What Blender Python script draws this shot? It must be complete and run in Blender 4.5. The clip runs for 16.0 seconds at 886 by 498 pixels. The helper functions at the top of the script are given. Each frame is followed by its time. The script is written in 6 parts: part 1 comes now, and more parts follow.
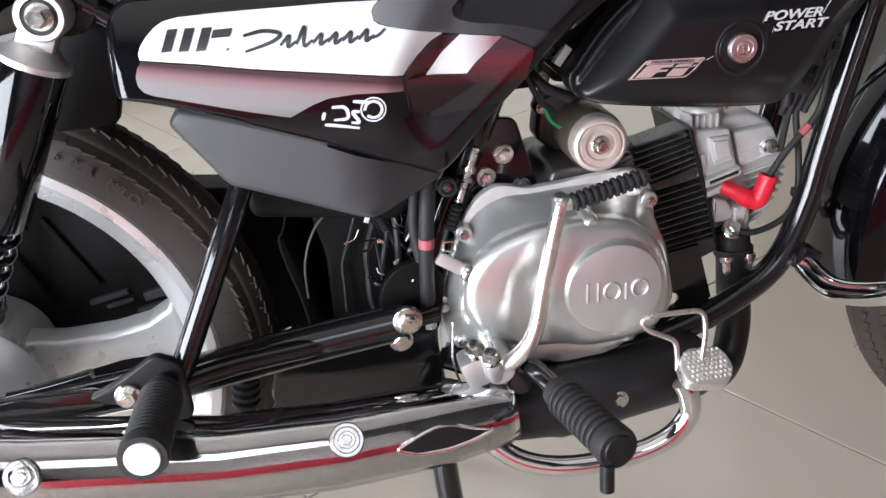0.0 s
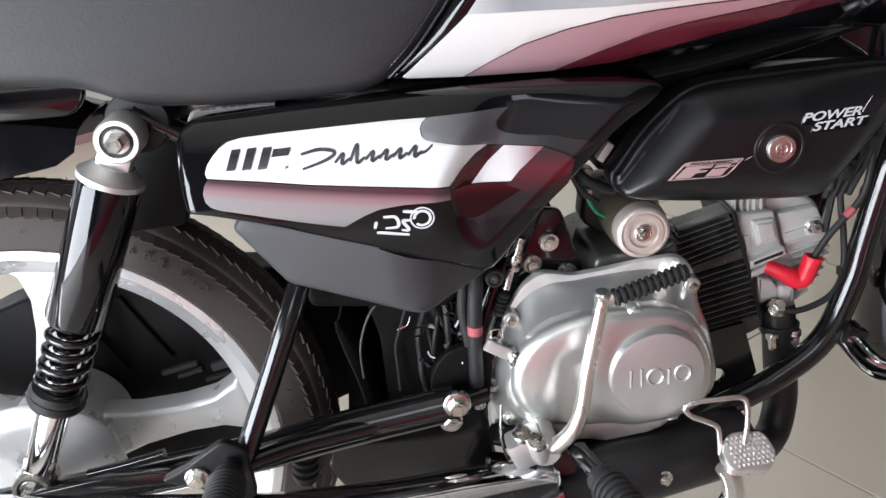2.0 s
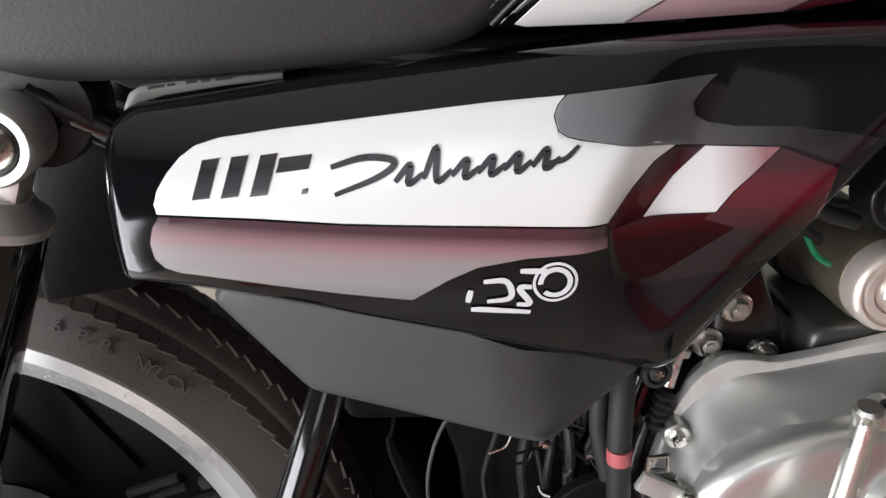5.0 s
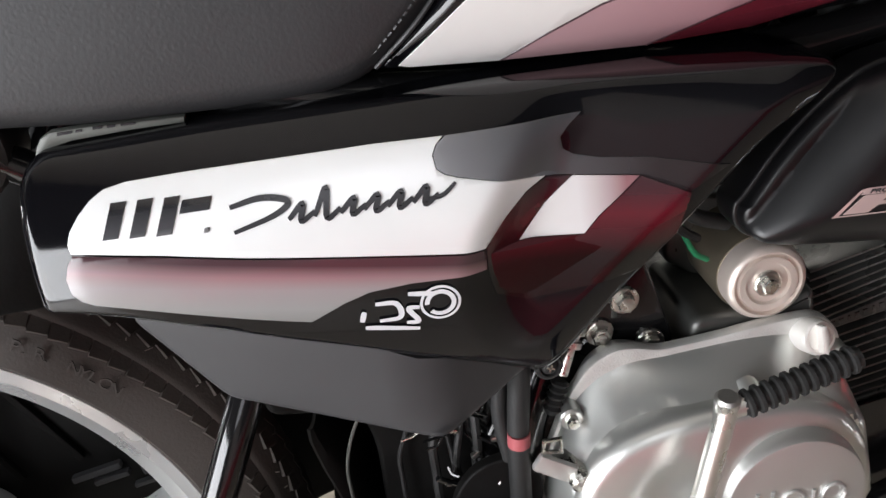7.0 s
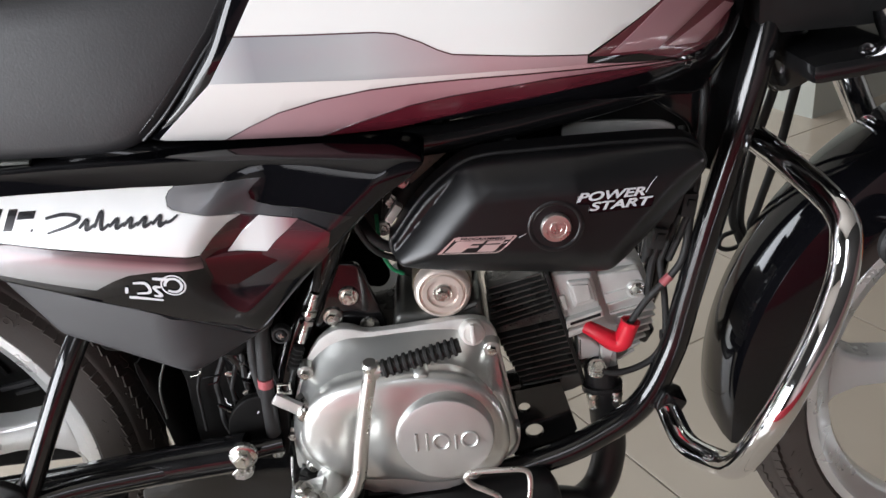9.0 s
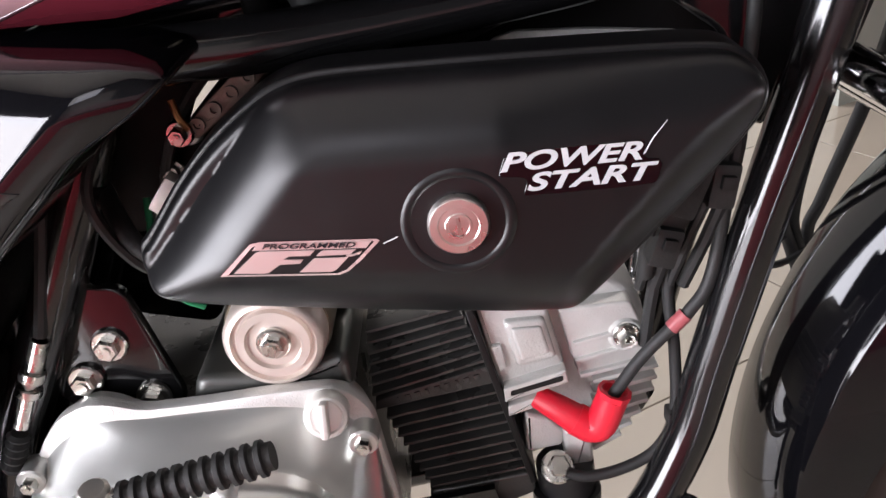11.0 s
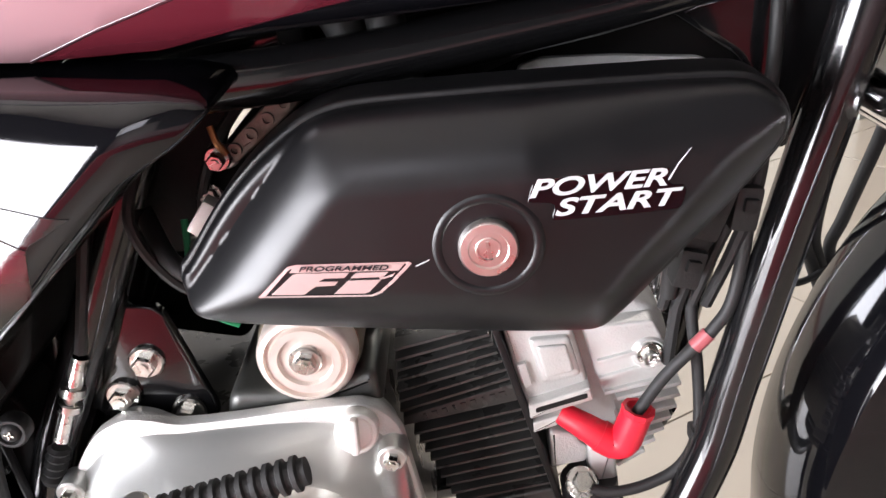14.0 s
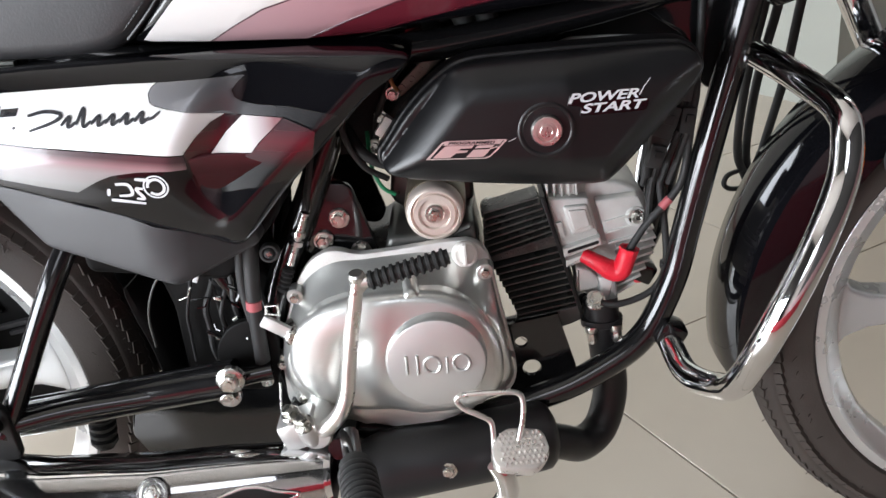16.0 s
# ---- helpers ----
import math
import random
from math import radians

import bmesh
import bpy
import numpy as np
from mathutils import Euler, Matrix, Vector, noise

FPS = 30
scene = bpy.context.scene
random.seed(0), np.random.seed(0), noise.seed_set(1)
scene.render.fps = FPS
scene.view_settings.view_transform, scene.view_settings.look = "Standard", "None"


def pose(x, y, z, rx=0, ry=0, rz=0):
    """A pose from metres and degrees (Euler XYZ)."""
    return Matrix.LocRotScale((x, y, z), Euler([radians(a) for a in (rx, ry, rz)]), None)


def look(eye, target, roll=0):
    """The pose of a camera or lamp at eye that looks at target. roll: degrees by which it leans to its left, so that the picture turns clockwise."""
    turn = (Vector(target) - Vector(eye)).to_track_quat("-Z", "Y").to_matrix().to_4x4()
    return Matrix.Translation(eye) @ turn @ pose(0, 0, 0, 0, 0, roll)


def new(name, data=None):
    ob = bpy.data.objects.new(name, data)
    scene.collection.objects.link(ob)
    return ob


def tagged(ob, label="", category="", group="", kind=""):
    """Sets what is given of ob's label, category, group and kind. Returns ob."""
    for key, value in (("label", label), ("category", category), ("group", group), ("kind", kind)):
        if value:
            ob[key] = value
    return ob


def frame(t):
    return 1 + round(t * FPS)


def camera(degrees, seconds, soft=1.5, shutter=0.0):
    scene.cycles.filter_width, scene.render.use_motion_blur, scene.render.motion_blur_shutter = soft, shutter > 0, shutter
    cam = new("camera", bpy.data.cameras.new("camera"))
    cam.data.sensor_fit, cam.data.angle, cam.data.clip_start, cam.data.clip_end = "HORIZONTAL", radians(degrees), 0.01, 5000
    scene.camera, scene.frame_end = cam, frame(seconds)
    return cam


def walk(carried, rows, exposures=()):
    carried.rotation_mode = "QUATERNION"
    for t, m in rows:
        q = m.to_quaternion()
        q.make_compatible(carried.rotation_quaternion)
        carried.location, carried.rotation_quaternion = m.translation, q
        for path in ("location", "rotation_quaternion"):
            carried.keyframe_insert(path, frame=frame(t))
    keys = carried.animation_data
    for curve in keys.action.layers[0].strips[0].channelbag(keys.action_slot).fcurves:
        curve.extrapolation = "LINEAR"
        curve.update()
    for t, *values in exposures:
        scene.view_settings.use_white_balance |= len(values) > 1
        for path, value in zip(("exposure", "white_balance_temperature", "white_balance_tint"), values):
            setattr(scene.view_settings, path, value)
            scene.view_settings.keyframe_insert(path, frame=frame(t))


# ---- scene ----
cam = camera(54.4, 16.0)
PATH = [
    (0.0, 0.3799, -0.8161, 0.7302, 66.11, 4.64, -8.97),
    (0.5, 0.3819, -0.8794, 0.7983, 66.22, 5.02, -9.16),
    (1.0, 0.3825, -0.9553, 0.8490, 66.29, 5.38, -9.04),
    (1.5, 0.3890, -0.9200, 0.8354, 66.85, 5.34, -8.55),
    (2.0, 0.4001, -0.8212, 0.8169, 66.65, 6.49, -5.28),
    (2.5, 0.3952, -0.7114, 0.7828, 67.01, 7.37, -2.37),
    (3.0, 0.3837, -0.6116, 0.7438, 67.59, 6.85, -1.74),
    (3.5, 0.3693, -0.5501, 0.7306, 67.64, 6.68, -2.15),
    (4.0, 0.3646, -0.5128, 0.7196, 68.21, 6.92, -2.78),
    (4.2, 0.3625, -0.5047, 0.7177, 68.26, 6.95, -3.17),
    (6.3, 0.3703, -0.5101, 0.7496, 64.71, 8.52, -4.95),
    (6.5, 0.3728, -0.5074, 0.7498, 64.13, 8.36, -5.52),
    (7.0, 0.4017, -0.5297, 0.7747, 63.38, 7.99, -6.87),
    (7.5, 0.4713, -0.5936, 0.8059, 61.52, 7.29, -5.54),
    (8.0, 0.5482, -0.6947, 0.8513, 61.56, 6.34, -0.37),
    (8.5, 0.6149, -0.7708, 0.8838, 61.83, 6.10, 0.09),
    (9.0, 0.6491, -0.7737, 0.8813, 63.23, 5.31, -1.23),
    (9.5, 0.6867, -0.7169, 0.8441, 63.75, 5.09, -1.88),
    (9.7, 0.7045, -0.6767, 0.8214, 63.66, 5.21, -1.71),
    (11.8, 0.7274, -0.3852, 0.6974, 63.33, 4.30, -0.73),
    (12.0, 0.7250, -0.3820, 0.6973, 63.30, 4.24, -0.64),
    (12.5, 0.7216, -0.3768, 0.6965, 63.46, 4.36, -0.63),
    (13.0, 0.7287, -0.3776, 0.6987, 63.60, 4.39, -0.45),
    (13.5, 0.7279, -0.4021, 0.7116, 63.93, 4.78, -0.13),
    (14.0, 0.7218, -0.4571, 0.7269, 64.23, 5.11, -0.02),
    (14.5, 0.7091, -0.5302, 0.7460, 64.46, 5.37, -0.04),
    (15.0, 0.6957, -0.6152, 0.7692, 64.96, 5.43, 0.16),
    (15.5, 0.6830, -0.7092, 0.7731, 65.56, 5.67, 0.29),
    (16.0, 0.6689, -0.8001, 0.7829, 65.12, 5.72, 0.35),
]
EXPOSURE = [(0.0, 0.24, 6350, 15), (1.5, 0.22, 6350, 14), (2.5, 0.0, 6500, 13), (3.5, -0.22, 6700, 14), (7.0, -0.2, 6750, 14), (8.0, 0.16, 6600, 13), (9.0, -0.1, 6600, 14), (9.7, -0.03, 6600, 14), (11.8, 0.90, 6700, 24), (13.5, 1.06, 6700, 24), (14.5, 0.84, 6650, 13), (15.2, 0.40, 6550, 12), (16.0, 0.25, 6500, 13)]
walk(cam, [(t, pose(*p)) for t, *p in PATH], EXPOSURE)

# ---- light ----
world = bpy.data.worlds.new("world")
scene.world = world
world.use_nodes = True
wn = world.node_tree
sky = wn.nodes.new("ShaderNodeTexSky")
sky.sky_type = "NISHITA"
sky.sun_disc = False
sky.sun_elevation, sky.sun_rotation = radians(50), radians(200)
wn.links.new(sky.outputs[0], wn.nodes["Background"].inputs[0])
wn.nodes["Background"].inputs[1].default_value = 0.12

ROOM = radians(29.0)          # the room's axes stand turned against the motorcycle's
RU = Vector((math.cos(ROOM), math.sin(ROOM), 0))
RV = Vector((-math.sin(ROOM), math.cos(ROOM), 0))


def room(u, v, z=0.0):
    return RU * u + RV * v + Vector((0, 0, z))


def area_lamp(name, place, target, sx, sy, watts, colour):
    lamp = bpy.data.lights.new(name, "AREA")
    lamp.shape, lamp.size, lamp.size_y, lamp.energy, lamp.color = "RECTANGLE", sx, sy, watts, colour
    ob = new(name, lamp)
    ob.matrix_world = look(place, target)
    return ob


# daylight from the open shop front at the side; the back, high front and ceiling lamps are added
# added lamp in an unseen back opening, brightens the floor and the rear
area_lamp("back_opening_light", room(-1.25, 2.62, 1.3), room(0.3, 0, 0.6), 1.1, 2.3, 75, (0.88, 0.95, 1.0))
area_lamp("shop_front_light", room(-1.9, -0.49, 0.69), room(0, -0.49, 0.69), 1.98, 1.32, 122, (0.89, 0.95, 1.0))
# added weak fill from high up in front
area_lamp("front_fill_light", room(-1.3, -2.5, 2.2), room(0.2, 0.2, 0.7), 1.1, 0.9, 7, (0.93, 0.97, 1.0))
# added ceiling fill, no lamp is known there
area_lamp("ceiling_fill_light", room(1.6, 1.6, 2.93), room(1.6, 1.6, 0), 1.2, 0.3, 18, (1.0, 0.96, 0.92))


# ---- materials ----
def mat(name, colour, rough=0.5, metal=0.0, var=0.12, scale=9.0, bump=0.1, grain=220.0, depth=0.0006, coat=0.0, rvar=0.08, spec=0.5):
    """A surface with stains at a coarse scale and a grain at a fine one."""
    m = bpy.data.materials.new(name)
    m.use_nodes = True
    nt = m.node_tree
    b = nt.nodes["Principled BSDF"]
    tc = nt.nodes.new("ShaderNodeTexCoord")
    n1 = nt.nodes.new("ShaderNodeTexNoise")
    n1.inputs["Scale"].default_value, n1.inputs["Detail"].default_value = scale, 6
    n2 = nt.nodes.new("ShaderNodeTexNoise")
    n2.inputs["Scale"].default_value, n2.inputs["Detail"].default_value = grain, 3
    for n in (n1, n2):
        nt.links.new(tc.outputs["Object"], n.inputs["Vector"])
    mix = nt.nodes.new("ShaderNodeMix")
    mix.data_type = "RGBA"
    mix.inputs["A"].default_value = (*[c * (1 - var) for c in colour], 1)
    mix.inputs["B"].default_value = (*[min(1, c * (1 + var)) for c in colour], 1)
    nt.links.new(n1.outputs["Fac"], mix.inputs["Factor"])
    nt.links.new(mix.outputs["Result"], b.inputs["Base Color"])
    mr = nt.nodes.new("ShaderNodeMapRange")
    mr.inputs["From Min"].default_value, mr.inputs["From Max"].default_value = 0.3, 0.7
    mr.inputs["To Min"].default_value, mr.inputs["To Max"].default_value = max(0.02, rough - rvar), min(1, rough + rvar)
    nt.links.new(n1.outputs["Fac"], mr.inputs["Value"])
    nt.links.new(mr.outputs["Result"], b.inputs["Roughness"])
    b.inputs["Metallic"].default_value = metal
    b.inputs["Specular IOR Level"].default_value = spec
    b.inputs["Coat Weight"].default_value = coat
    b.inputs["Coat Roughness"].default_value = 0.04
    if bump:
        bp = nt.nodes.new("ShaderNodeBump")
        bp.inputs["Strength"].default_value, bp.inputs["Distance"].default_value = bump, depth
        nt.links.new(n2.outputs["Fac"], bp.inputs["Height"])
        nt.links.new(bp.outputs["Normal"], b.inputs["Normal"])
    return m


def ramp_mat(name, stops, axis, lo, hi, rough=0.22, metal=0.0, coat=0.6):
    """A printed film whose colour runs along one axis between two places."""
    m = bpy.data.materials.new(name)
    m.use_nodes = True
    nt = m.node_tree
    b = nt.nodes["Principled BSDF"]
    tc = nt.nodes.new("ShaderNodeTexCoord")
    dot = nt.nodes.new("ShaderNodeVectorMath")
    dot.operation = "DOT_PRODUCT"
    dot.inputs[1].default_value = axis
    mr = nt.nodes.new("ShaderNodeMapRange")
    mr.inputs["From Min"].default_value, mr.inputs["From Max"].default_value = lo, hi
    cr = nt.nodes.new("ShaderNodeValToRGB")
    while len(cr.color_ramp.elements) < len(stops):
        cr.color_ramp.elements.new(0.5)
    for e, (p, c) in zip(cr.color_ramp.elements, stops):
        e.position, e.color = p, (*c, 1)
    nt.links.new(tc.outputs["Object"], dot.inputs[0])
    nt.links.new(dot.outputs["Value"], mr.inputs["Value"])
    nt.links.new(mr.outputs["Result"], cr.inputs["Fac"])
    nt.links.new(cr.outputs["Color"], b.inputs["Base Color"])
    b.inputs["Roughness"].default_value, b.inputs["Metallic"].default_value = rough, metal
    b.inputs["Coat Weight"].default_value, b.inputs["Coat Roughness"].default_value = coat, 0.05
    return m


M_BLACK = mat("black_gloss_paint", (0.0035, 0.0035, 0.0045), 0.07, 0, 0.3, 12, 0.01, 400, coat=0.1, rvar=0.03, spec=0.45)
M_FRAME = mat("black_frame_paint", (0.007, 0.007, 0.0075), 0.14, 0, 0.3, 30, 0.03, 350, coat=0.3, rvar=0.05)
M_INNER = mat("dull_black_metal", (0.010, 0.010, 0.010), 0.42, 0, 0.4, 30, 0.2, 300, spec=0.3)
M_MATT = mat("matt_black_plastic", (0.0065, 0.0065, 0.0072), 0.33, 0, 0.15, 25, 0.10, 1400, 0.0003, rvar=0.05, spec=0.42)
M_GREYP = mat("grey_textured_plastic", (0.043, 0.043, 0.045), 0.46, 0, 0.10, 20, 0.12, 1300, 0.0003, rvar=0.04, spec=0.36)
M_VINYL = mat("black_vinyl", (0.020, 0.020, 0.0215), 0.50, 0, 0.15, 14, 0.28, 520, 0.0006, rvar=0.06)
M_CHROME = mat("chrome", (0.82, 0.82, 0.83), 0.06, 1, 0.05, 40, 0.02, 500, rvar=0.035)
M_STEEL = mat("zinc_plated_steel", (0.62, 0.61, 0.57), 0.27, 1, 0.15, 90, 0.1, 800, rvar=0.1)
M_BADGE = mat("blasted_silver_paint", (0.66, 0.66, 0.645), 0.46, 0.85, 0.05, 18, 0.10, 1200, 0.0002, rvar=0.04)
M_COVER = mat("silver_engine_paint", (0.66, 0.67, 0.645), 0.33, 0.80, 0.06, 18, 0.05, 900, 0.0002, coat=0.25, rvar=0.03)
M_LEVER = mat("bright_plated_steel", (0.78, 0.77, 0.73), 0.30, 0.95, 0.06, 60, 0.03, 900, rvar=0.05)
M_STARTER = mat("olive_brown_plating", (0.21, 0.18, 0.135), 0.36, 0.6, 0.12, 60, 0.12, 800)
M_ENDCAP = mat("brushed_aluminium_cap", (0.72, 0.63, 0.57), 0.36, 0.5, 0.10, 70, 0.15, 900)
M_RIM = mat("bright_rim_paint", (0.70, 0.70, 0.69), 0.30, 0.6, 0.06, 25, 0.05, 900, coat=0.3)
# near black with hardly any gloss, keeps fillers and inner parts dark
M_DEEP = mat("deep_black_plastic", (0.006, 0.0057, 0.0055), 0.55, 0, 0.5, 40, 0.3, 300, spec=0.12)
M_PAD = mat("worn_plated_pad", (0.78, 0.76, 0.73), 0.32, 0.75, 0.10, 120, 0.1, 700)
M_CAST = mat("cast_aluminium", (0.62, 0.62, 0.595), 0.48, 0.45, 0.18, 60, 0.5, 700, 0.0007, rvar=0.08)
M_CASTDULL = mat("dull_grey_plate", (0.10, 0.105, 0.095), 0.42, 0.2, 0.2, 60, 0.2, 500)
M_DARKCAST = mat("dark_engine_paint", (0.085, 0.087, 0.082), 0.34, 0.6, 0.18, 40, 0.3, 700, 0.0004)
M_CREAM = mat("brushed_end_cap", (0.84, 0.82, 0.78), 0.34, 0.25, 0.08, 50, 0.1, 900)
M_ALLOY = mat("silver_wheel_paint", (0.56, 0.565, 0.56), 0.32, 0.4, 0.06, 25, 0.05, 900, coat=0.3)
M_CYL = mat("black_cylinder_paint", (0.045, 0.045, 0.043), 0.30, 0, 0.3, 40, 0.3, 600, 0.0005)
M_WASHER = mat("dull_plated_washer", (0.40, 0.39, 0.38), 0.22, 1, 0.1, 80, 0.05, 800)
M_RUBBER = mat("black_rubber", (0.014, 0.014, 0.014), 0.62, 0, 0.2, 40, 0.3, 600)
M_TYRE = mat("tyre_rubber", (0.046, 0.037, 0.032), 0.66, 0, 0.35, 22, 0.4, 500, spec=0.4)
M_EXH = mat("heat_proof_black_paint", (0.010, 0.010, 0.011), 0.42, 0, 0.3, 25, 0.2, 700)
M_RED = mat("red_rubber_cap", (0.72, 0.015, 0.035), 0.42, 0, 0.1, 60, 0.1, 500)
M_WHITE = mat("white_film", (0.78, 0.78, 0.76), 0.20, 0, 0.03, 8, 0.02, 500, coat=0.6)
M_INK = mat("dark_grey_film", (0.025, 0.025, 0.028), 0.25, 0, 0.1, 20, 0)
M_SILVERINK = ramp_mat("dark_to_silver_film", [(0, (0.42, 0.42, 0.42)), (0.55, (0.05, 0.05, 0.055)), (1, (0.012, 0.012, 0.014))], (0, 0, 1), 0.610, 0.635)
M_SILVERW = mat("silvery_white_film", (0.80, 0.81, 0.805), 0.30, 0.22, 0.04, 30, 0.02, 1500, 0.0001, coat=0.5, rvar=0.03)
M_BAND = ramp_mat("grey_maroon_film", [(0.28, (0.13, 0.13, 0.128)), (0.55, (0.24, 0.238, 0.236)), (0.74, (0.26, 0.225, 0.230)), (0.86, (0.25, 0.145, 0.155)), (0.97, (0.06, 0.028, 0.034))], (0.178, 0, 0.984), 0.596, 0.652)
M_ARROW = ramp_mat("grey_to_black_film", [(0, (0.20, 0.20, 0.21)), (0.5, (0.07, 0.07, 0.075)), (1, (0.008, 0.008, 0.009))], (1, 0, 0), 0.415, 0.53)
M_MAROON = ramp_mat("maroon_film", [(0, (0.003, 0.003, 0.003)), (0.38, (0.085, 0.005, 0.011)), (0.62, (0.032, 0.008, 0.012)), (1, (0.022, 0.018, 0.020))], (0.1, 0, 1), 0.619, 0.674)
M_WHITEFADE = ramp_mat("white_fading_film", [(0, (0.75, 0.74, 0.72)), (0.6, (0.62, 0.60, 0.60)), (1, (0.22, 0.10, 0.11))], (1, 0, 0), 0.455, 0.515)
M_TGREY = ramp_mat("tank_grey_film", [(0, (0.72, 0.73, 0.74)), (0.25, (0.28, 0.29, 0.31)), (0.6, (0.42, 0.42, 0.43)), (1, (0.42, 0.25, 0.27))], (1, 0, 0), 0.45, 0.68)
M_TPINK = ramp_mat("tank_pink_film", [(0, (0.48, 0.31, 0.33)), (0.5, (0.36, 0.17, 0.19)), (1, (0.36, 0.19, 0.21))], (1, 0, 0), 0.46, 0.80)
M_TDEEP = ramp_mat("tank_maroon_film", [(0, (0.13, 0.016, 0.026)), (0.5, (0.09, 0.010, 0.018)), (1, (0.11, 0.020, 0.030))], (1, 0, 0), 0.54, 0.82)
M_TLINE = ramp_mat("tank_dark_line_film", [(0, (0.10, 0.07, 0.075)), (0.6, (0.06, 0.008, 0.014)), (1, (0.04, 0.006, 0.010))], (1, 0, 0), 0.46, 0.80)
M_PINKW = ramp_mat("tank_pale_pink_film", [(0, (0.75, 0.74, 0.72)), (0.55, (0.72, 0.66, 0.64)), (1, (0.45, 0.24, 0.26))], (1, 0, 0), 0.42, 0.76)
M_STICK = mat("pink_silver_sticker", (0.66, 0.52, 0.50), 0.22, 0.5, 0.08, 30, 0)
M_LETTER = mat("white_lettering", (0.60, 0.60, 0.62), 0.35, 0, 0.04, 30, 0)
M_LOCK = mat("polished_lock_steel", (0.80, 0.76, 0.73), 0.33, 1, 0.05, 60, 0.02, 800)
M_BRONZE = mat("dull_bronze_plate", (0.22, 0.18, 0.155), 0.42, 0.6, 0.25, 120, 0.4, 700)
M_COPPER = mat("copper_terminal", (0.60, 0.27, 0.12), 0.35, 0.9, 0.2, 150, 0.2, 700)
M_GREEN = mat("green_wire", (0.01, 0.22, 0.09), 0.4)
M_ORANGE = mat("orange_reflector", (0.75, 0.16, 0.01), 0.2, coat=0.6)
M_REDTAPE = mat("faded_red_tape", (0.38, 0.09, 0.10), 0.4)
M_TILE = mat("beige_floor_tile", (0.45, 0.40, 0.335), 0.16, 0, 0.07, 5, 0.02, 60, coat=0.2, rvar=0.06)
M_GROUT = mat("dark_grout", (0.16, 0.14, 0.12), 0.8, 0, 0.2, 30, 0.3)
M_WALL = mat("off_white_wall_paint", (0.42, 0.42, 0.40), 0.6, 0, 0.05, 4, 0.15, 90)
M_PIER = mat("grey_green_wall_paint", (0.42, 0.44, 0.40), 0.5, 0, 0.06, 4, 0.1, 90)
M_REDLOW = mat("red_reflector_paint", (0.62, 0.045, 0.070), 0.45, 0, 0.12, 6, 0.1)
M_REDP = mat("red_skirting_paint", (0.28, 0.16, 0.16), 0.4, 0, 0.12, 6, 0.1)
M_BEIGEW = mat("dull_beige_wall_paint", (0.27, 0.24, 0.22), 0.6, 0, 0.06, 4, 0.1, 90)
# tone of unseen walls, kept dark so that black panels mirror dark
M_DARKW = mat("dark_reflection_wall", (0.030, 0.028, 0.027), 0.7, 0, 0.1, 4, 0.1, 90)
M_CEIL = mat("ceiling_paint", (0.64, 0.60, 0.55), 0.8, 0, 0.05, 3, 0.1)


# ---- mesh helpers ----
def link(name, bm, material, parent, label="", sharp=38):
    bmesh.ops.recalc_face_normals(bm, faces=bm.faces)
    me = bpy.data.meshes.new(name)
    bm.to_mesh(me)
    bm.free()
    me.polygons.foreach_set("use_smooth", [True] * len(me.polygons))
    me.set_sharp_from_angle(angle=radians(sharp))
    me.materials.append(material)
    ob = new(name, me)
    if parent:
        ob.parent = parent
    return tagged(ob, label)


part = link


def smooth_path(pts, n=6):
    p = [Vector(q) for q in pts]
    p = [2 * p[0] - p[1], *p, 2 * p[-1] - p[-2]]
    out = []
    for i in range(1, len(p) - 2):
        for k in range(n):
            t = k / n
            a, b, c, d = p[i - 1:i + 3]
            out.append(0.5 * (2 * b + (c - a) * t + (2 * a - 5 * b + 4 * c - d) * t * t + (3 * b - 3 * c + d - a) * t ** 3))
    out.append(p[-2])
    return out


def tube(bm, pts, r, seg=12, n=6, cap=True):
    """A round tube along a smooth line; r: one radius, or two that it tapers between."""
    line = smooth_path(pts, n) if n > 1 else [Vector(q) for q in pts]
    r0, r1 = r if isinstance(r, tuple) else (r, r)
    side, rings = None, []
    for i, p in enumerate(line):
        d = (line[min(i + 1, len(line) - 1)] - line[max(i - 1, 0)]).normalized()
        if side is None:
            side = d.orthogonal().normalized()
        side = (side - d * side.dot(d)).normalized()
        up = d.cross(side)
        rad = r0 + (r1 - r0) * i / (len(line) - 1)
        rings.append([bm.verts.new(p + (side * math.cos(a) + up * math.sin(a)) * rad) for a in (2 * math.pi * k / seg for k in range(seg))])
    for a, b in zip(rings, rings[1:]):
        for k in range(seg):
            bm.faces.new((a[k], a[(k + 1) % seg], b[(k + 1) % seg], b[k]))
    if cap:
        bm.faces.new(rings[0][::-1])
        bm.faces.new(rings[-1])
    return bm


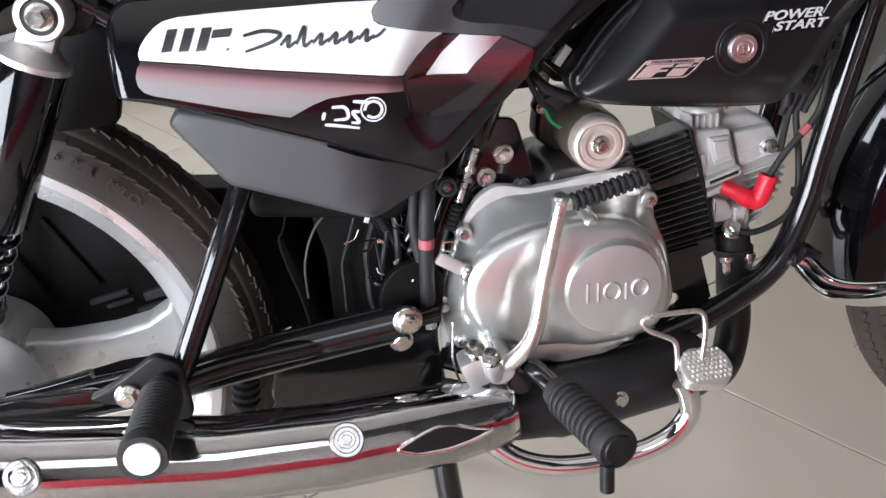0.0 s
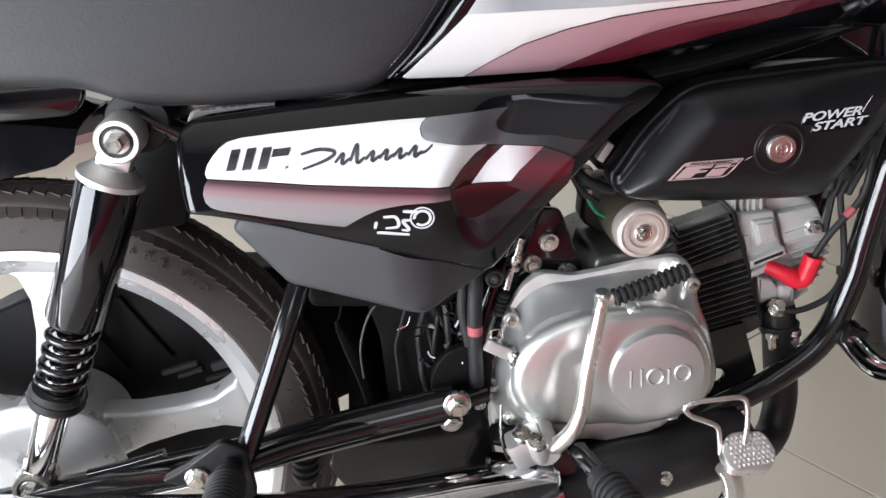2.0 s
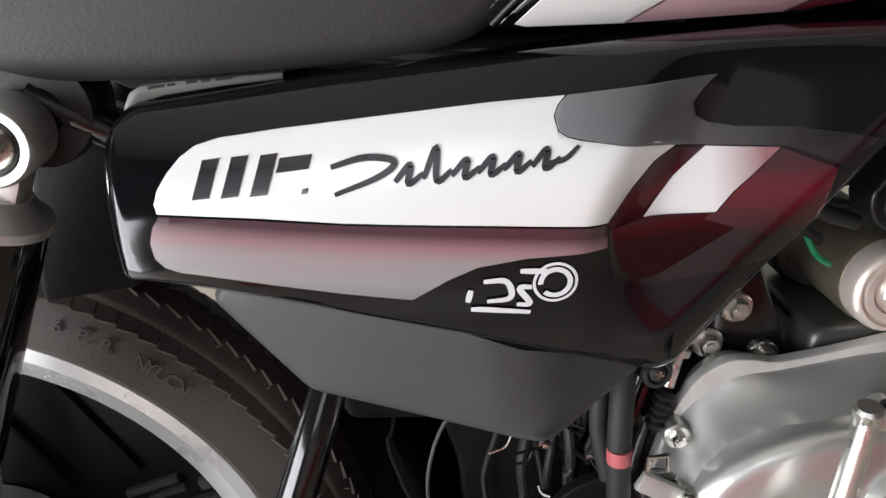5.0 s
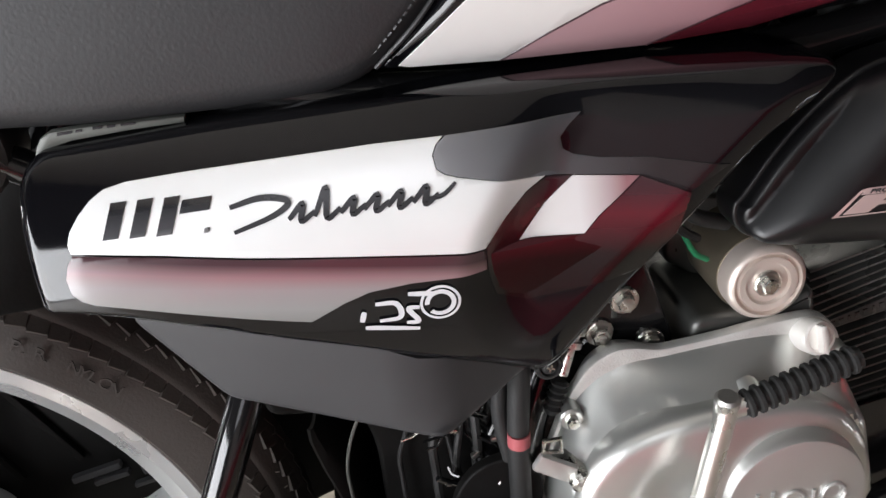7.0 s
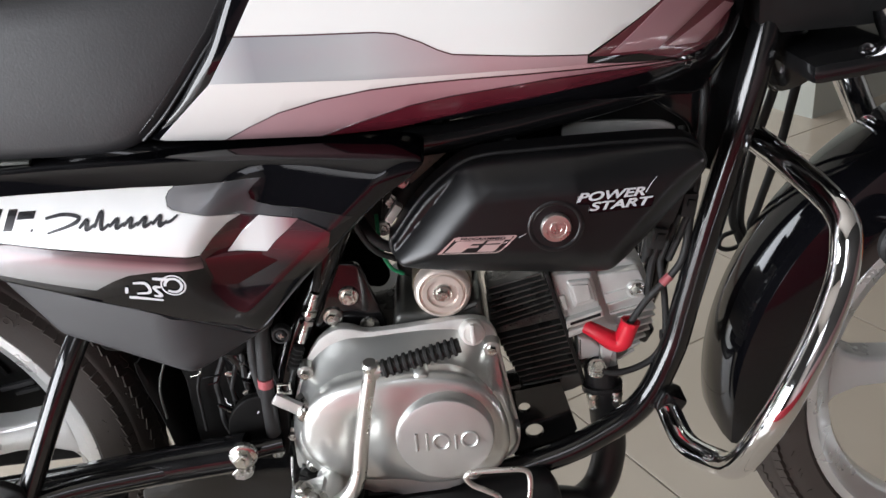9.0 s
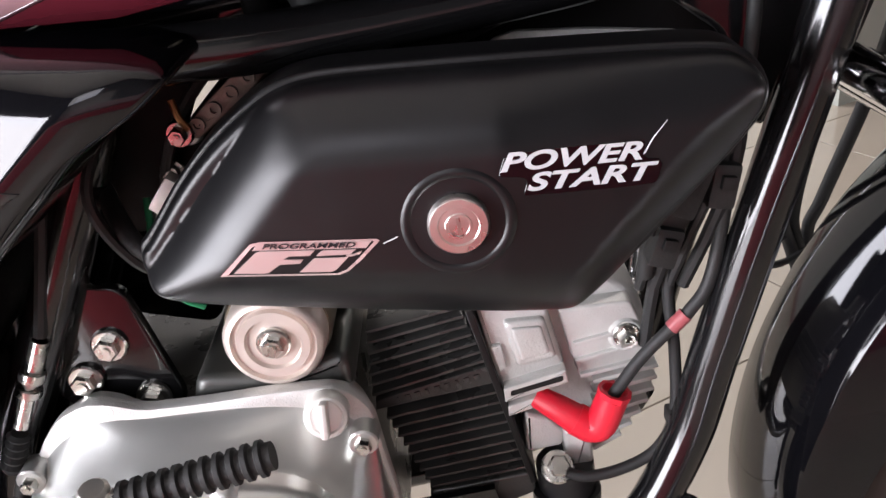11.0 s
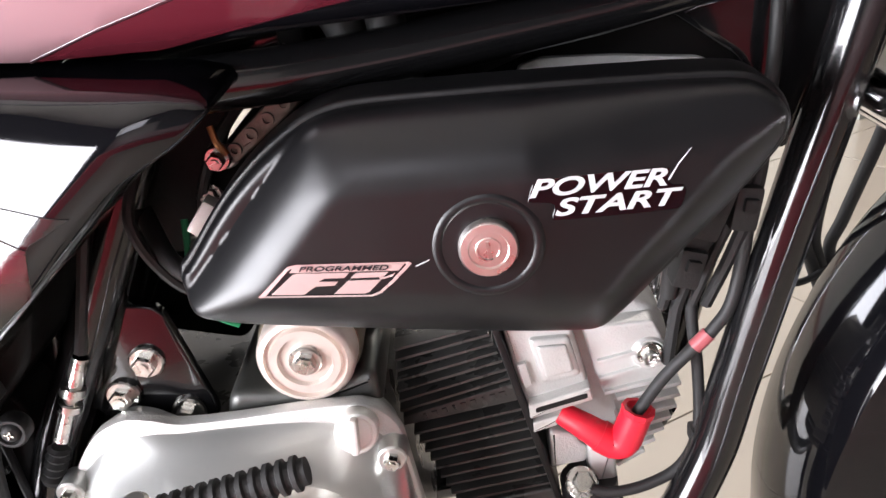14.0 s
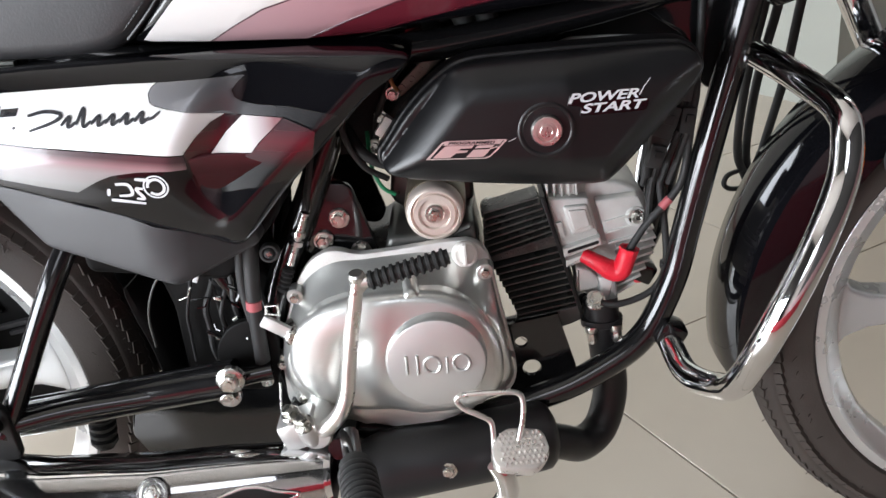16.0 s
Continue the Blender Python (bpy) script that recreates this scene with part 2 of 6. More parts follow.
def lathe(bm, profile, origin, axis=(0, -1, 0), seg=28, start=0.0):
    """Turns rows of (height, radius) about an axis; ends with radius 0 are closed."""
    axis = Vector(axis).normalized()
    side = axis.orthogonal().normalized()
    up = axis.cross(side)
    rings = []
    for h, r in profile:
        c = Vector(origin) + axis * h
        if r < 1e-6:
            rings.append([bm.verts.new(c)])
        else:
            rings.append([bm.verts.new(c + (side * math.cos(a) + up * math.sin(a)) * r) for a in (start + 2 * math.pi * k / seg for k in range(seg))])
    for a, b in zip(rings, rings[1:]):
        for k in range(seg):
            j = (k + 1) % seg
            if len(a) == 1 and len(b) == 1:
                continue
            if len(a) == 1:
                bm.faces.new((a[0], b[j], b[k]))
            elif len(b) == 1:
                bm.faces.new((a[k], a[j], b[0]))
            else:
                bm.faces.new((a[k], a[j], b[j], b[k]))
    return bm


def box(bm, centre, size, bevel=0.0, turn=None):
    m = Matrix.Translation(centre) @ (turn or Matrix.Identity(4)) @ Matrix.Diagonal((*size, 1))
    got = bmesh.ops.create_cube(bm, size=1, matrix=m)
    if bevel:
        edges = {e for v in got["verts"] for e in v.link_edges}
        bmesh.ops.bevel(bm, geom=list(edges), offset=bevel, segments=2, affect="EDGES", profile=0.6)
    return bm


def ccw(poly):
    a = sum(p[0] * q[1] - q[0] * p[1] for p, q in zip(poly, poly[1:] + poly[:1]))
    return list(poly) if a > 0 else list(poly)[::-1]


def fillet(poly, rad, n=4):
    """Rounds each corner of an outline."""
    poly, out = ccw(poly), []
    for i, p in enumerate(poly):
        p = Vector(p)
        a, b = Vector(poly[i - 1]), Vector(poly[(i + 1) % len(poly)])
        da, db = a - p, b - p
        cut = min(rad, da.length * 0.45, db.length * 0.45)
        s, e = p + da.normalized() * cut, p + db.normalized() * cut
        for k in range(n + 1):
            t = k / n
            q = s * (1 - t) ** 2 + p * 2 * t * (1 - t) + e * t * t
            out.append((q.x, q.y))
    return out


def inset(poly, d):
    out = []
    for i, p in enumerate(poly):
        p, a, b = Vector(p), Vector(poly[i - 1]), Vector(poly[(i + 1) % len(poly)])
        e1, e2 = (p - a).normalized(), (b - p).normalized()
        n1, n2 = Vector((-e1.y, e1.x)), Vector((-e2.y, e2.x))
        m = n1 + n2
        m = m / max(0.35, m.dot(n1)) if m.length > 1e-6 else n1
        q = p + m * d
        out.append((q.x, q.y))
    return out


def level(f):
    return f if callable(f) else (lambda x, z, f=f: f)


def plate(bm, poly, front, back, r=0.004, n=3, grid=0.0, both=False, wide=1.0, rad=0.0):
    """A body with a side outline in (x, z), a rounded front at y = front(x, z) and a back; both: the far side mirrors the near one."""
    f, g = level(front), level(back)
    poly = ccw(poly)

    def side(sign):
        rings = []
        for k in range(n + 1):
            a = math.pi / 2 * k / n
            row = inset(poly, r * wide * (1 - math.cos(a))) if k else poly
            row = fillet(row, rad, 5) if rad else row
            rings.append([bm.verts.new((x, sign * (f(x, z) + r * (1 - math.sin(a))), z)) for x, z in row])
        for a, b in zip(rings, rings[1:]):
            for k in range(len(a)):
                j = (k + 1) % len(a)
                bm.faces.new((a[k], a[j], b[j], b[k]))
        cap = bm.faces.new(rings[-1])
        if grid:
            faces = [cap]
            xs, zs = [v.co.x for v in rings[-1]], [v.co.z for v in rings[-1]]
            cuts = [((1, 0, 0), (x, 0, 0)) for x in np.arange(min(xs) + grid, max(xs), grid)]
            cuts += [((0, 0, 1), (0, 0, z)) for z in np.arange(min(zs) + grid, max(zs), grid)]
            for no, co in cuts:
                geom = faces + list({e for q in faces for e in q.edges}) + list({v for q in faces for v in q.verts})
                got = bmesh.ops.bisect_plane(bm, geom=geom, plane_co=co, plane_no=no)
                faces = [q for q in got["geom"] if isinstance(q, bmesh.types.BMFace)]
            for v in {v for q in faces for v in q.verts} - set(rings[-1]):
                v.co.y = sign * f(v.co.x, v.co.z)
        return rings[0]

    near = side(1)
    if both:
        far = side(-1)
    else:
        far = [bm.verts.new((x, g(x, z), z)) for x, z in (fillet(poly, rad, 5) if rad else poly)]
        bm.faces.new(far)
    for k in range(len(near)):
        j = (k + 1) % len(near)
        bm.faces.new((near[k], near[j], far[j], far[k]))
    return bm


def dense(poly, step=0.005):
    """Divides an outline's long edges."""
    out = []
    for p, q in zip(poly, poly[1:] + poly[:1]):
        n = max(1, math.ceil(math.hypot(q[0] - p[0], q[1] - p[1]) / step))
        out += [(p[0] + (q[0] - p[0]) * k / n, p[1] + (q[1] - p[1]) * k / n) for k in range(n)]
    return out


def shell(poly, front, back, r, a, b, rings=34):
    """A domed cover in rings that close in from its outline on the line from a to b."""
    bm = bmesh.new()
    a, b = Vector(a), Vector(b)
    loops = [[bm.verts.new((x, back, z)) for x, z in poly]]
    for k in range(rings):
        t = (k / (rings - 1)) ** 1.4
        loop = []
        for p in poly:
            p = Vector(p)
            u = (p - a).dot(b - a) / (b - a).length_squared
            c = a + (b - a) * min(1.0, max(0.0, u))
            q = p + (c - p) * t
            d = min(r, (q - p).length)
            loop.append(bm.verts.new((q.x, front(q.x, q.y) + r - math.sqrt(max(0.0, r * r - (r - d) ** 2)), q.y)))
        loops.append(loop)
    for m, n in zip(loops, loops[1:]):
        for k in range(len(m)):
            j = (k + 1) % len(m)
            bm.faces.new((m[k], m[j], n[j], n[k]))
    bm.faces.new(loops[0])
    bmesh.ops.remove_doubles(bm, verts=loops[-1], dist=1e-6)
    return bm


def soften(poly, times=2):
    """Cuts an outline's corners until it runs smoothly."""
    for _ in range(times):
        poly = [(p[0] * u + q[0] * (1 - u), p[1] * u + q[1] * (1 - u)) for p, q in zip(poly, poly[1:] + poly[:1]) for u in (0.75, 0.25)]
    return poly


def decal(poly, front, grid=0.012, lift=0.0005):
    """A thin film with a given outline laid on the surface y = front(x, z)."""
    f = level(front)
    bm = bmesh.new()
    poly = dense(poly) if grid else poly
    return plate(bm, poly, lambda x, z: f(x, z) - lift, lambda x, z: f(x, z) + 0.0004, 0.0002, 1, grid)


def bolt(name, parent, place, r=0.008, axis=(0, -1, 0), high=0.007, material=None, washer=True):
    """A flanged hexagon bolt with a round washer face and a chamfered head."""
    bm = bmesh.new()
    if washer:
        lathe(bm, [(-0.004, 0), (-0.004, r * 1.45), (0.0015, r * 1.45), (0.0025, r * 1.3), (0.0025, 0)], place, axis, 20)
    lathe(bm, [(0, r * 1.0), (high, r * 1.0), (high + 0.0012, r * 0.82), (high + 0.0012, 0)], place, axis, 6)
    lathe(bm, [(high, 0.0), (high + 0.0022, r * 0.45), (high + 0.0022, 0)], place, axis, 12)
    return part(name, bm, material or M_STEEL, parent)


def lettering(name, text, x, y, z, size, parent, material, shear=0.25, wide=1.0, turn=0.0, bold=0.0, spin=None, front=None):
    """Words in the built-in font, laid upright on the near side."""
    cu = bpy.data.curves.new(name, "FONT")
    cu.body, cu.size, cu.shear, cu.extrude, cu.offset = text, size, shear, 0.0003, bold
    tmp = bpy.data.objects.new(name, cu)
    scene.collection.objects.link(tmp)
    tmp.matrix_world = Matrix.Translation((x, y, z)) @ pose(0, 0, 0, 90, 0, 0) @ (spin or pose(0, 0, 0, 0, 0, turn)) @ Matrix.Diagonal((wide, 1, 1, 1))
    dg = bpy.context.evaluated_depsgraph_get()
    me = bpy.data.meshes.new_from_object(tmp.evaluated_get(dg))
    me.transform(tmp.matrix_world)
    if front:
        for v in me.vertices:
            v.co.y = front(v.co.x, v.co.z) - 0.0006 + 0.4 * (v.co.y - y)
    bpy.data.objects.remove(tmp)
    me.materials.clear()
    me.materials.append(material)
    ob = new(name, me)
    ob.parent = parent
    return ob


# ---- the room ----
def slab_object(name, label, u0, u1, v0, v1, z0, z1, material, kind="structure", parent=None):
    bm = bmesh.new()
    box(bm, room((u0 + u1) / 2, (v0 + v1) / 2, (z0 + z1) / 2), (u1 - u0, v1 - v0, z1 - z0), 0, Matrix.Rotation(ROOM, 4, "Z"))
    return tagged(link(name, bm, material, parent), label, "", "", kind)


U0, U1, V0, V1, HIGH = -2.0, 4.5, -2.6, 2.75, 3.0
floor = slab_object("floor", "glossy beige tiled showroom floor", U0 - 0.2, U1 + 0.2, V0 - 0.2, V1 + 0.2, -0.1, -0.003, M_GROUT)
slab_object("ceiling", "plain grey showroom ceiling", U0 - 0.2, U1 + 0.2, V0 - 0.2, V1 + 0.2, HIGH, HIGH + 0.15, M_CEIL)
slab_object("wall_back", "off-white painted wall behind the motorcycle", -0.65, U1 + 0.2, V1, V1 + 0.2, 0, HIGH, M_WALL)
slab_object("wall_back_left", "off-white painted wall beside the added back opening", U0 - 0.2, -1.85, V1, V1 + 0.2, 0, HIGH, M_WALL)
slab_object("wall_back_top", "lintel over the added back opening", -1.85, -0.65, V1, V1 + 0.2, 2.5, HIGH, M_WALL)
slab_object("baseboard", "pale pink painted skirting along the back wall", -0.65, 2.2, V1 - 0.015, V1 - 0.001, 0.0, 0.10, M_REDP)
slab_object("wall_right", "off-white painted wall", U1, U1 + 0.2, V0, V1, 0, HIGH, M_WALL)
slab_object("pier", "grey green painted wall pier", 2.252, 3.05, 0.578, V1 - 0.002, 0, HIGH, M_PIER)
# unseen front and side walls, toned for reflections, with an added high opening and the open shop front
slab_object("wall_front_low", "unseen lower front wall, pale pink for reflections", U0 - 0.2, U1 + 0.2, V0 - 0.2, V0, 0, 0.60, M_REDP)
slab_object("wall_front_mid", "unseen front wall, dark for reflections", -0.35, U1 + 0.2, V0 - 0.2, V0, 0.60, 1.75, M_DARKW)
slab_object("wall_front_side", "unseen front wall, dull beige for reflections", U0 - 0.2, -0.35, V0 - 0.2, V0, 0.60, 1.75, M_BEIGEW)
slab_object("wall_front_left", "unseen dark wall beside the added high opening", U0 - 0.2, -1.9, V0 - 0.2, V0, 1.75, HIGH, M_DARKW)
slab_object("wall_front_right", "unseen dark wall beside the added high opening", -0.75, U1 + 0.2, V0 - 0.2, V0, 1.75, HIGH, M_DARKW)
slab_object("wall_front_top", "unseen dark lintel over the added high opening", -1.9, -0.75, V0 - 0.2, V0, 2.75, HIGH, M_DARKW)
slab_object("wall_side_a", "unseen side wall, dark for reflections", U0 - 0.2, U0, V0, -1.5, 0, HIGH, M_DARKW)
slab_object("wall_side_b", "off-white painted side wall", U0 - 0.2, U0, 0.52, V1, 0, HIGH, M_WALL)
slab_object("wall_side_top", "unseen lintel over the open shop front, dark for reflections", U0 - 0.2, U0, -1.5, 0.52, 1.36, HIGH, M_DARKW)
# added red slab, out of view, that puts red reflections on the motorcycle
bm = box(bmesh.new(), (0.70, -1.22, 0.15), (1.7, 0.10, 0.30), 0.004)
tagged(link("red_reflector", bm, M_REDLOW, None), "added low red slab that gives the motorcycle its red reflections", "", "", "structure")
# added fitting, out of view, for the ceiling fill lamp
bm = box(bmesh.new(), room(1.6, 1.6, 2.965), (1.25, 0.34, 0.06), 0.01, Matrix.Rotation(ROOM, 4, "Z"))
tagged(link("added_ceiling_light", bm, M_WHITE, None), "added white light fitting on the unseen ceiling", "ceiling light")


# ---- the motorcycle ----
bike = tagged(new("motorcycle"), "black, white and maroon commuter motorcycle parked on a tiled floor", "motorcycle")


FOLD_SOFT = np.linspace(-0.018, 0.018, 9)


def panel_y(x, z):
    """A full rear part, a soft fold, then a flat front part that faces a little rearwards and a slanted front edge."""
    k = 0.25 if x < 0.43 else 1.2
    rear = 0.164 - k * (x - 0.43) ** 2 - 150 * max(0.0, 0.233 - x) ** 2 - (6.2 if z > 0.59 else 3.0) * (z - 0.59) ** 2
    fold = float(np.mean(np.interp(z + FOLD_SOFT, [0.50, 0.52, 0.55, 0.575, 0.59, 0.617, 0.64, 0.66], [0.462, 0.452, 0.444, 0.442, 0.450, 0.467, 0.485, 0.500])))
    w = min(1.0, max(0.0, (x - fold + 0.022) / 0.045))
    u = min(1.0, max(0.0, (0.690 - z) / 0.060))
    w = w * w * (3 - 2 * w) * u * u * (3 - 2 * u)
    edge = ((0.629 - x) * 0.130 - (0.640 - z) * 0.149) / 0.198
    near = max(0.0, 0.024 - edge)
    front = 0.145 + 0.13 * (x - 0.46) - 0.16 * (z - 0.58) - 0.8 * near ** 2 / (near + 0.012)
    return -(rear * (1 - w) + front * w)


def rear_tread(bm, R, half, count, rows):
    """Shallow rubber blocks round a tyre's crown."""
    for row, (y, w, l, tilt) in enumerate(rows):
        for k in range(count):
            a = 2 * math.pi * (k + 0.5 * (row % 2)) / count
            drop = 0.001 + 0.066 * (1 - (1 - min(0.999, (y / 0.0365) ** 2)) ** 0.375)
            m = Matrix.Rotation(a, 4, "Y") @ Matrix.Translation((0, y, R - drop)) @ Matrix.Rotation(-y / half * 0.95, 4, "X") @ Matrix.Rotation(tilt, 4, "Z") @ Matrix.Diagonal((l, w, 0.005, 1))
            bmesh.ops.create_cube(bm, size=1, matrix=m)


def wheel(place, turn, first, tread_rows, drum):
    """An alloy wheel with five flared spokes, a tyre with tread blocks and a hub."""
    M = Matrix.Translation(place) @ turn
    hub_ob = new("wheel")
    hub_ob.parent = bike

    def done(name, bm, material, label=""):
        bm.transform(M)
        return part(name, bm, material, hub_ob, label)

    prof = []
    for k in range(41):
        a = math.pi * (0.02 + 0.96 * k / 40)
        r = 0.234 + 0.066 * math.sin(a) ** 0.75
        ring = 0.0016 if abs(r - 0.252) < 0.0022 or abs(r - 0.285) < 0.0020 else 0.0
        prof.append((-(0.036 + ring) * math.cos(a), r))
    bm = lathe(bmesh.new(), [(-0.026, 0.231), *prof, (0.026, 0.231)], (0, 0, 0), (0, 1, 0), 120)
    done("tyre", bm, M_TYRE, "black ribbed rubber tyre")
    bm = bmesh.new()
    rear_tread(bm, 0.2984, 0.036, 128, tread_rows)
    tagged(done("tread", bm, M_TYRE), kind="stuff")
    rng = random.Random(int(100 * place[0]) + 3)
    bm = bmesh.new()
    for k in range(150):
        a, y = rng.uniform(0, 2 * math.pi), rng.choice((-0.035, -0.033, -0.022, -0.010, 0.008, 0.020, 0.033))
        r = 0.2985 - 0.066 * (1 - (1 - min(0.999, (y / 0.0365) ** 2)) ** 0.375)
        p = Vector((r * math.cos(a), y, r * math.sin(a)))
        n = Vector((math.cos(a) * 0.8, y / 0.036 * 0.6, math.sin(a) * 0.8)) + Vector([rng.uniform(-0.35, 0.35) for _ in range(3)])
        tube(bm, [p, p + n.normalized() * rng.uniform(0.003, 0.0075)], (0.0006, 0.0003), 4, 1)
    tagged(done("moulding_nib", bm, M_TYRE), kind="stuff")
    rim = [(-0.030, 0.241), (-0.033, 0.238), (-0.033, 0.229), (-0.024, 0.222), (-0.018, 0.210), (-0.010, 0.206), (0.010, 0.206), (0.018, 0.210), (0.024, 0.222), (0.033, 0.229), (0.033, 0.238), (0.030, 0.241), (-0.030, 0.241)]
    done("rim", lathe(bmesh.new(), rim, (0, 0, 0), (0, 1, 0), 120), M_RIM, "silver painted alloy rim")
    for k in range(5):
        a = radians(first) + 2 * math.pi * k / 5
        out = []
        for r, w in ((0.05, 0.030), (0.09, 0.020), (0.14, 0.0165), (0.175, 0.019), (0.198, 0.029), (0.210, 0.047)):
            out.append((r, w))
        poly = [(r, w) for r, w in out] + [(r, -w) for r, w in reversed(out)]
        bm = plate(bmesh.new(), poly, -0.016, 0.016, 0.006, 3)
        # a shallow groove runs down the middle of the spoke
        bm.transform(Matrix.Rotation(-a, 4, "Y"))
        done("spoke", bm, M_ALLOY)
    if drum:
        prof = [(-0.055, 0), (-0.055, 0.062), (0.045, 0.064), (0.050, 0.080), (0.058, 0.084), (0.062, 0.080), (0.066, 0.060), (0.070, 0.035), (0.070, 0.0)]
        done("brake_drum", lathe(bmesh.new(), prof, (0, 0, 0), (0, -1, 0), 48), M_ALLOY, "cast silver rear brake drum")
        bm = lathe(bmesh.new(), [(0.07, 0.015), (0.10, 0.015), (0.102, 0.012), (0.102, 0)], (0, 0, 0), (0, -1, 0), 6)
        done("axle_nut", bm, M_STEEL)
    else:
        prof = [(-0.05, 0), (-0.05, 0.055), (-0.03, 0.062), (0.03, 0.062), (0.05, 0.055), (0.054, 0.03), (0.054, 0)]
        done("hub", lathe(bmesh.new(), prof, (0, 0, 0), (0, -1, 0), 40), M_ALLOY)
    return hub_ob


TREAD = [(-0.0285, 0.0135, 0.0122, 0.16), (-0.0140, 0.0115, 0.0118, -0.30), (0.0, 0.0120, 0.0118, 0.30), (0.0140, 0.0115, 0.0118, -0.30), (0.0285, 0.0135, 0.0122, 0.16)]
rear_wheel = wheel((0, 0, 0.302), Matrix.Identity(4), 5.5, TREAD, True)
rear_tyre = next(ob for ob in rear_wheel.children if ob.name.startswith("tyre"))
for k, c in enumerate("6 P.R. NYLON"):
    if c != " ":
        a = radians(59 - 1.6 * k)
        lettering("sidewall_letter", c, 0.257 * math.cos(a), -0.0362, 0.302 + 0.257 * math.sin(a), 0.0125, rear_tyre, M_TYRE, 0, 1.0, math.degrees(a) - 90, 0.0001)
AXLE = Vector((1.235, 0, 0.302))
STEM = Vector((-math.sin(radians(26)), 0, math.cos(radians(26))))
STEER = Matrix.Rotation(radians(1.5), 4, STEM)
front_wheel = wheel(AXLE, STEER, 178, TREAD, False)


def steered(bm):
    bm.transform(Matrix.Translation(AXLE) @ STEER @ Matrix.Translation(-AXLE))
    return bm


# frame tubes
def frame_tube(name, pts, r, label="", material=None):
    return part(name, tube(bmesh.new(), pts, r, 14), material or M_FRAME, bike, label)


for s in (1, -1):
    frame_tube("down_tube", [(0.927, -0.045 * s, 0.73), (0.909, -0.055 * s, 0.65), (0.880, -0.054 * s, 0.524), (0.861, -0.053 * s, 0.44), (0.847, -0.056 * s, 0.385), (0.817, -0.064 * s, 0.330), (0.768, -0.070 * s, 0.297), (0.714, -0.074 * s, 0.276), (0.612, -0.080 * s, 0.255), (0.525, -0.085 * s, 0.262), (0.46, -0.085 * s, 0.292)], 0.0135, "black painted frame down tube")
    frame_tube("seat_rail", [(0.872, -0.03 * s, 0.66), (0.762, -0.05 * s, 0.645), (0.6098, -0.08 * s, 0.636), (0.42, -0.10 * s, 0.650), (0.30, -0.10 * s, 0.680), (0.20, -0.09 * s, 0.700), (0.0, -0.09 * s, 0.712), (-0.22, -0.09 * s, 0.72)], 0.013)
    frame_tube("rear_frame_tube", [(0.44, -0.06 * s, 0.38), (0.38, -0.07 * s, 0.50), (0.28, -0.09 * s, 0.60), (0.19, -0.10 * s, 0.67)], 0.010)
    frame_tube("centre_tube", [(0.57, -0.05 * s, 0.63), (0.52, -0.055 * s, 0.52), (0.47, -0.06 * s, 0.42), (0.445, -0.07 * s, 0.34)], 0.014)
    frame_tube("swing_arm", [(0.4253, -0.112 * s, 0.3510), (0.32, -0.112 * s, 0.3395), (0.225, -0.112 * s, 0.3268), (0.10, -0.108 * s, 0.314), (-0.03, -0.105 * s, 0.303)], 0.0185, "black gloss swing arm")
frame_tube("backbone", [(0.932, 0, 0.7), (0.792, 0, 0.665), (0.5571, 0, 0.63), (0.4833, 0, 0.58), (0.4516, 0, 0.3983)], 0.019)
part("steering_head", lathe(bmesh.new(), [(-0.07, 0), (-0.07, 0.024), (-0.06, 0.027), (0.07, 0.027), (0.08, 0.024), (0.08, 0)], (0.937, 0, 0.7), STEM, 24), M_FRAME, bike)
part("frame_gusset", plate(bmesh.new(), fillet([(0.800, 0.655), (0.885, 0.72), (0.925, 0.72), (0.914, 0.650), (0.899, 0.590), (0.886, 0.560), (0.872, 0.575), (0.862, 0.612), (0.830, 0.635)], 0.008), -0.030, 0.03, 0.004), M_FRAME, bike, "black frame gusset at the steering head")
# two added dark bodies that fill the view above the air cleaner cover
part("under_tank_body", plate(bmesh.new(), fillet([(0.664, 0.590), (0.88, 0.588), (0.88, 0.655), (0.661, 0.655)], 0.006), -0.018, 0.03, 0.004), M_DEEP, bike)
part("intake_filler", plate(bmesh.new(), fillet([(0.634, 0.585), (0.648, 0.580), (0.650, 0.612), (0.646, 0.660), (0.630, 0.660), (0.633, 0.622)], 0.003), -0.026, 0.02, 0.003), M_DEEP, bike)
part("breather_pipe", tube(bmesh.new(), [(0.676, -0.050, 0.600), (0.675, -0.052, 0.628), (0.669, -0.052, 0.650), (0.658, -0.045, 0.668)], 0.0095, 14), M_RUBBER, bike, "black rubber breather pipe")
part("wiring_tube", tube(bmesh.new(), [(0.700, -0.040, 0.618), (0.735, -0.040, 0.626), (0.775, -0.038, 0.640), (0.82, -0.034, 0.648)], 0.0048, 10), M_RUBBER, bike)
part("shield_strip", plate(bmesh.new(), [(0.748, 0.600), (0.750, 0.6170), (0.762, 0.6205), (0.800, 0.6185), (0.842, 0.6140), (0.854, 0.6080), (0.854, 0.595)], -0.0225, -0.0185, 0.0012, 2, 0, False, 1, 0.003), M_CAST, bike, "dull grey metal strip above the air cleaner cover")
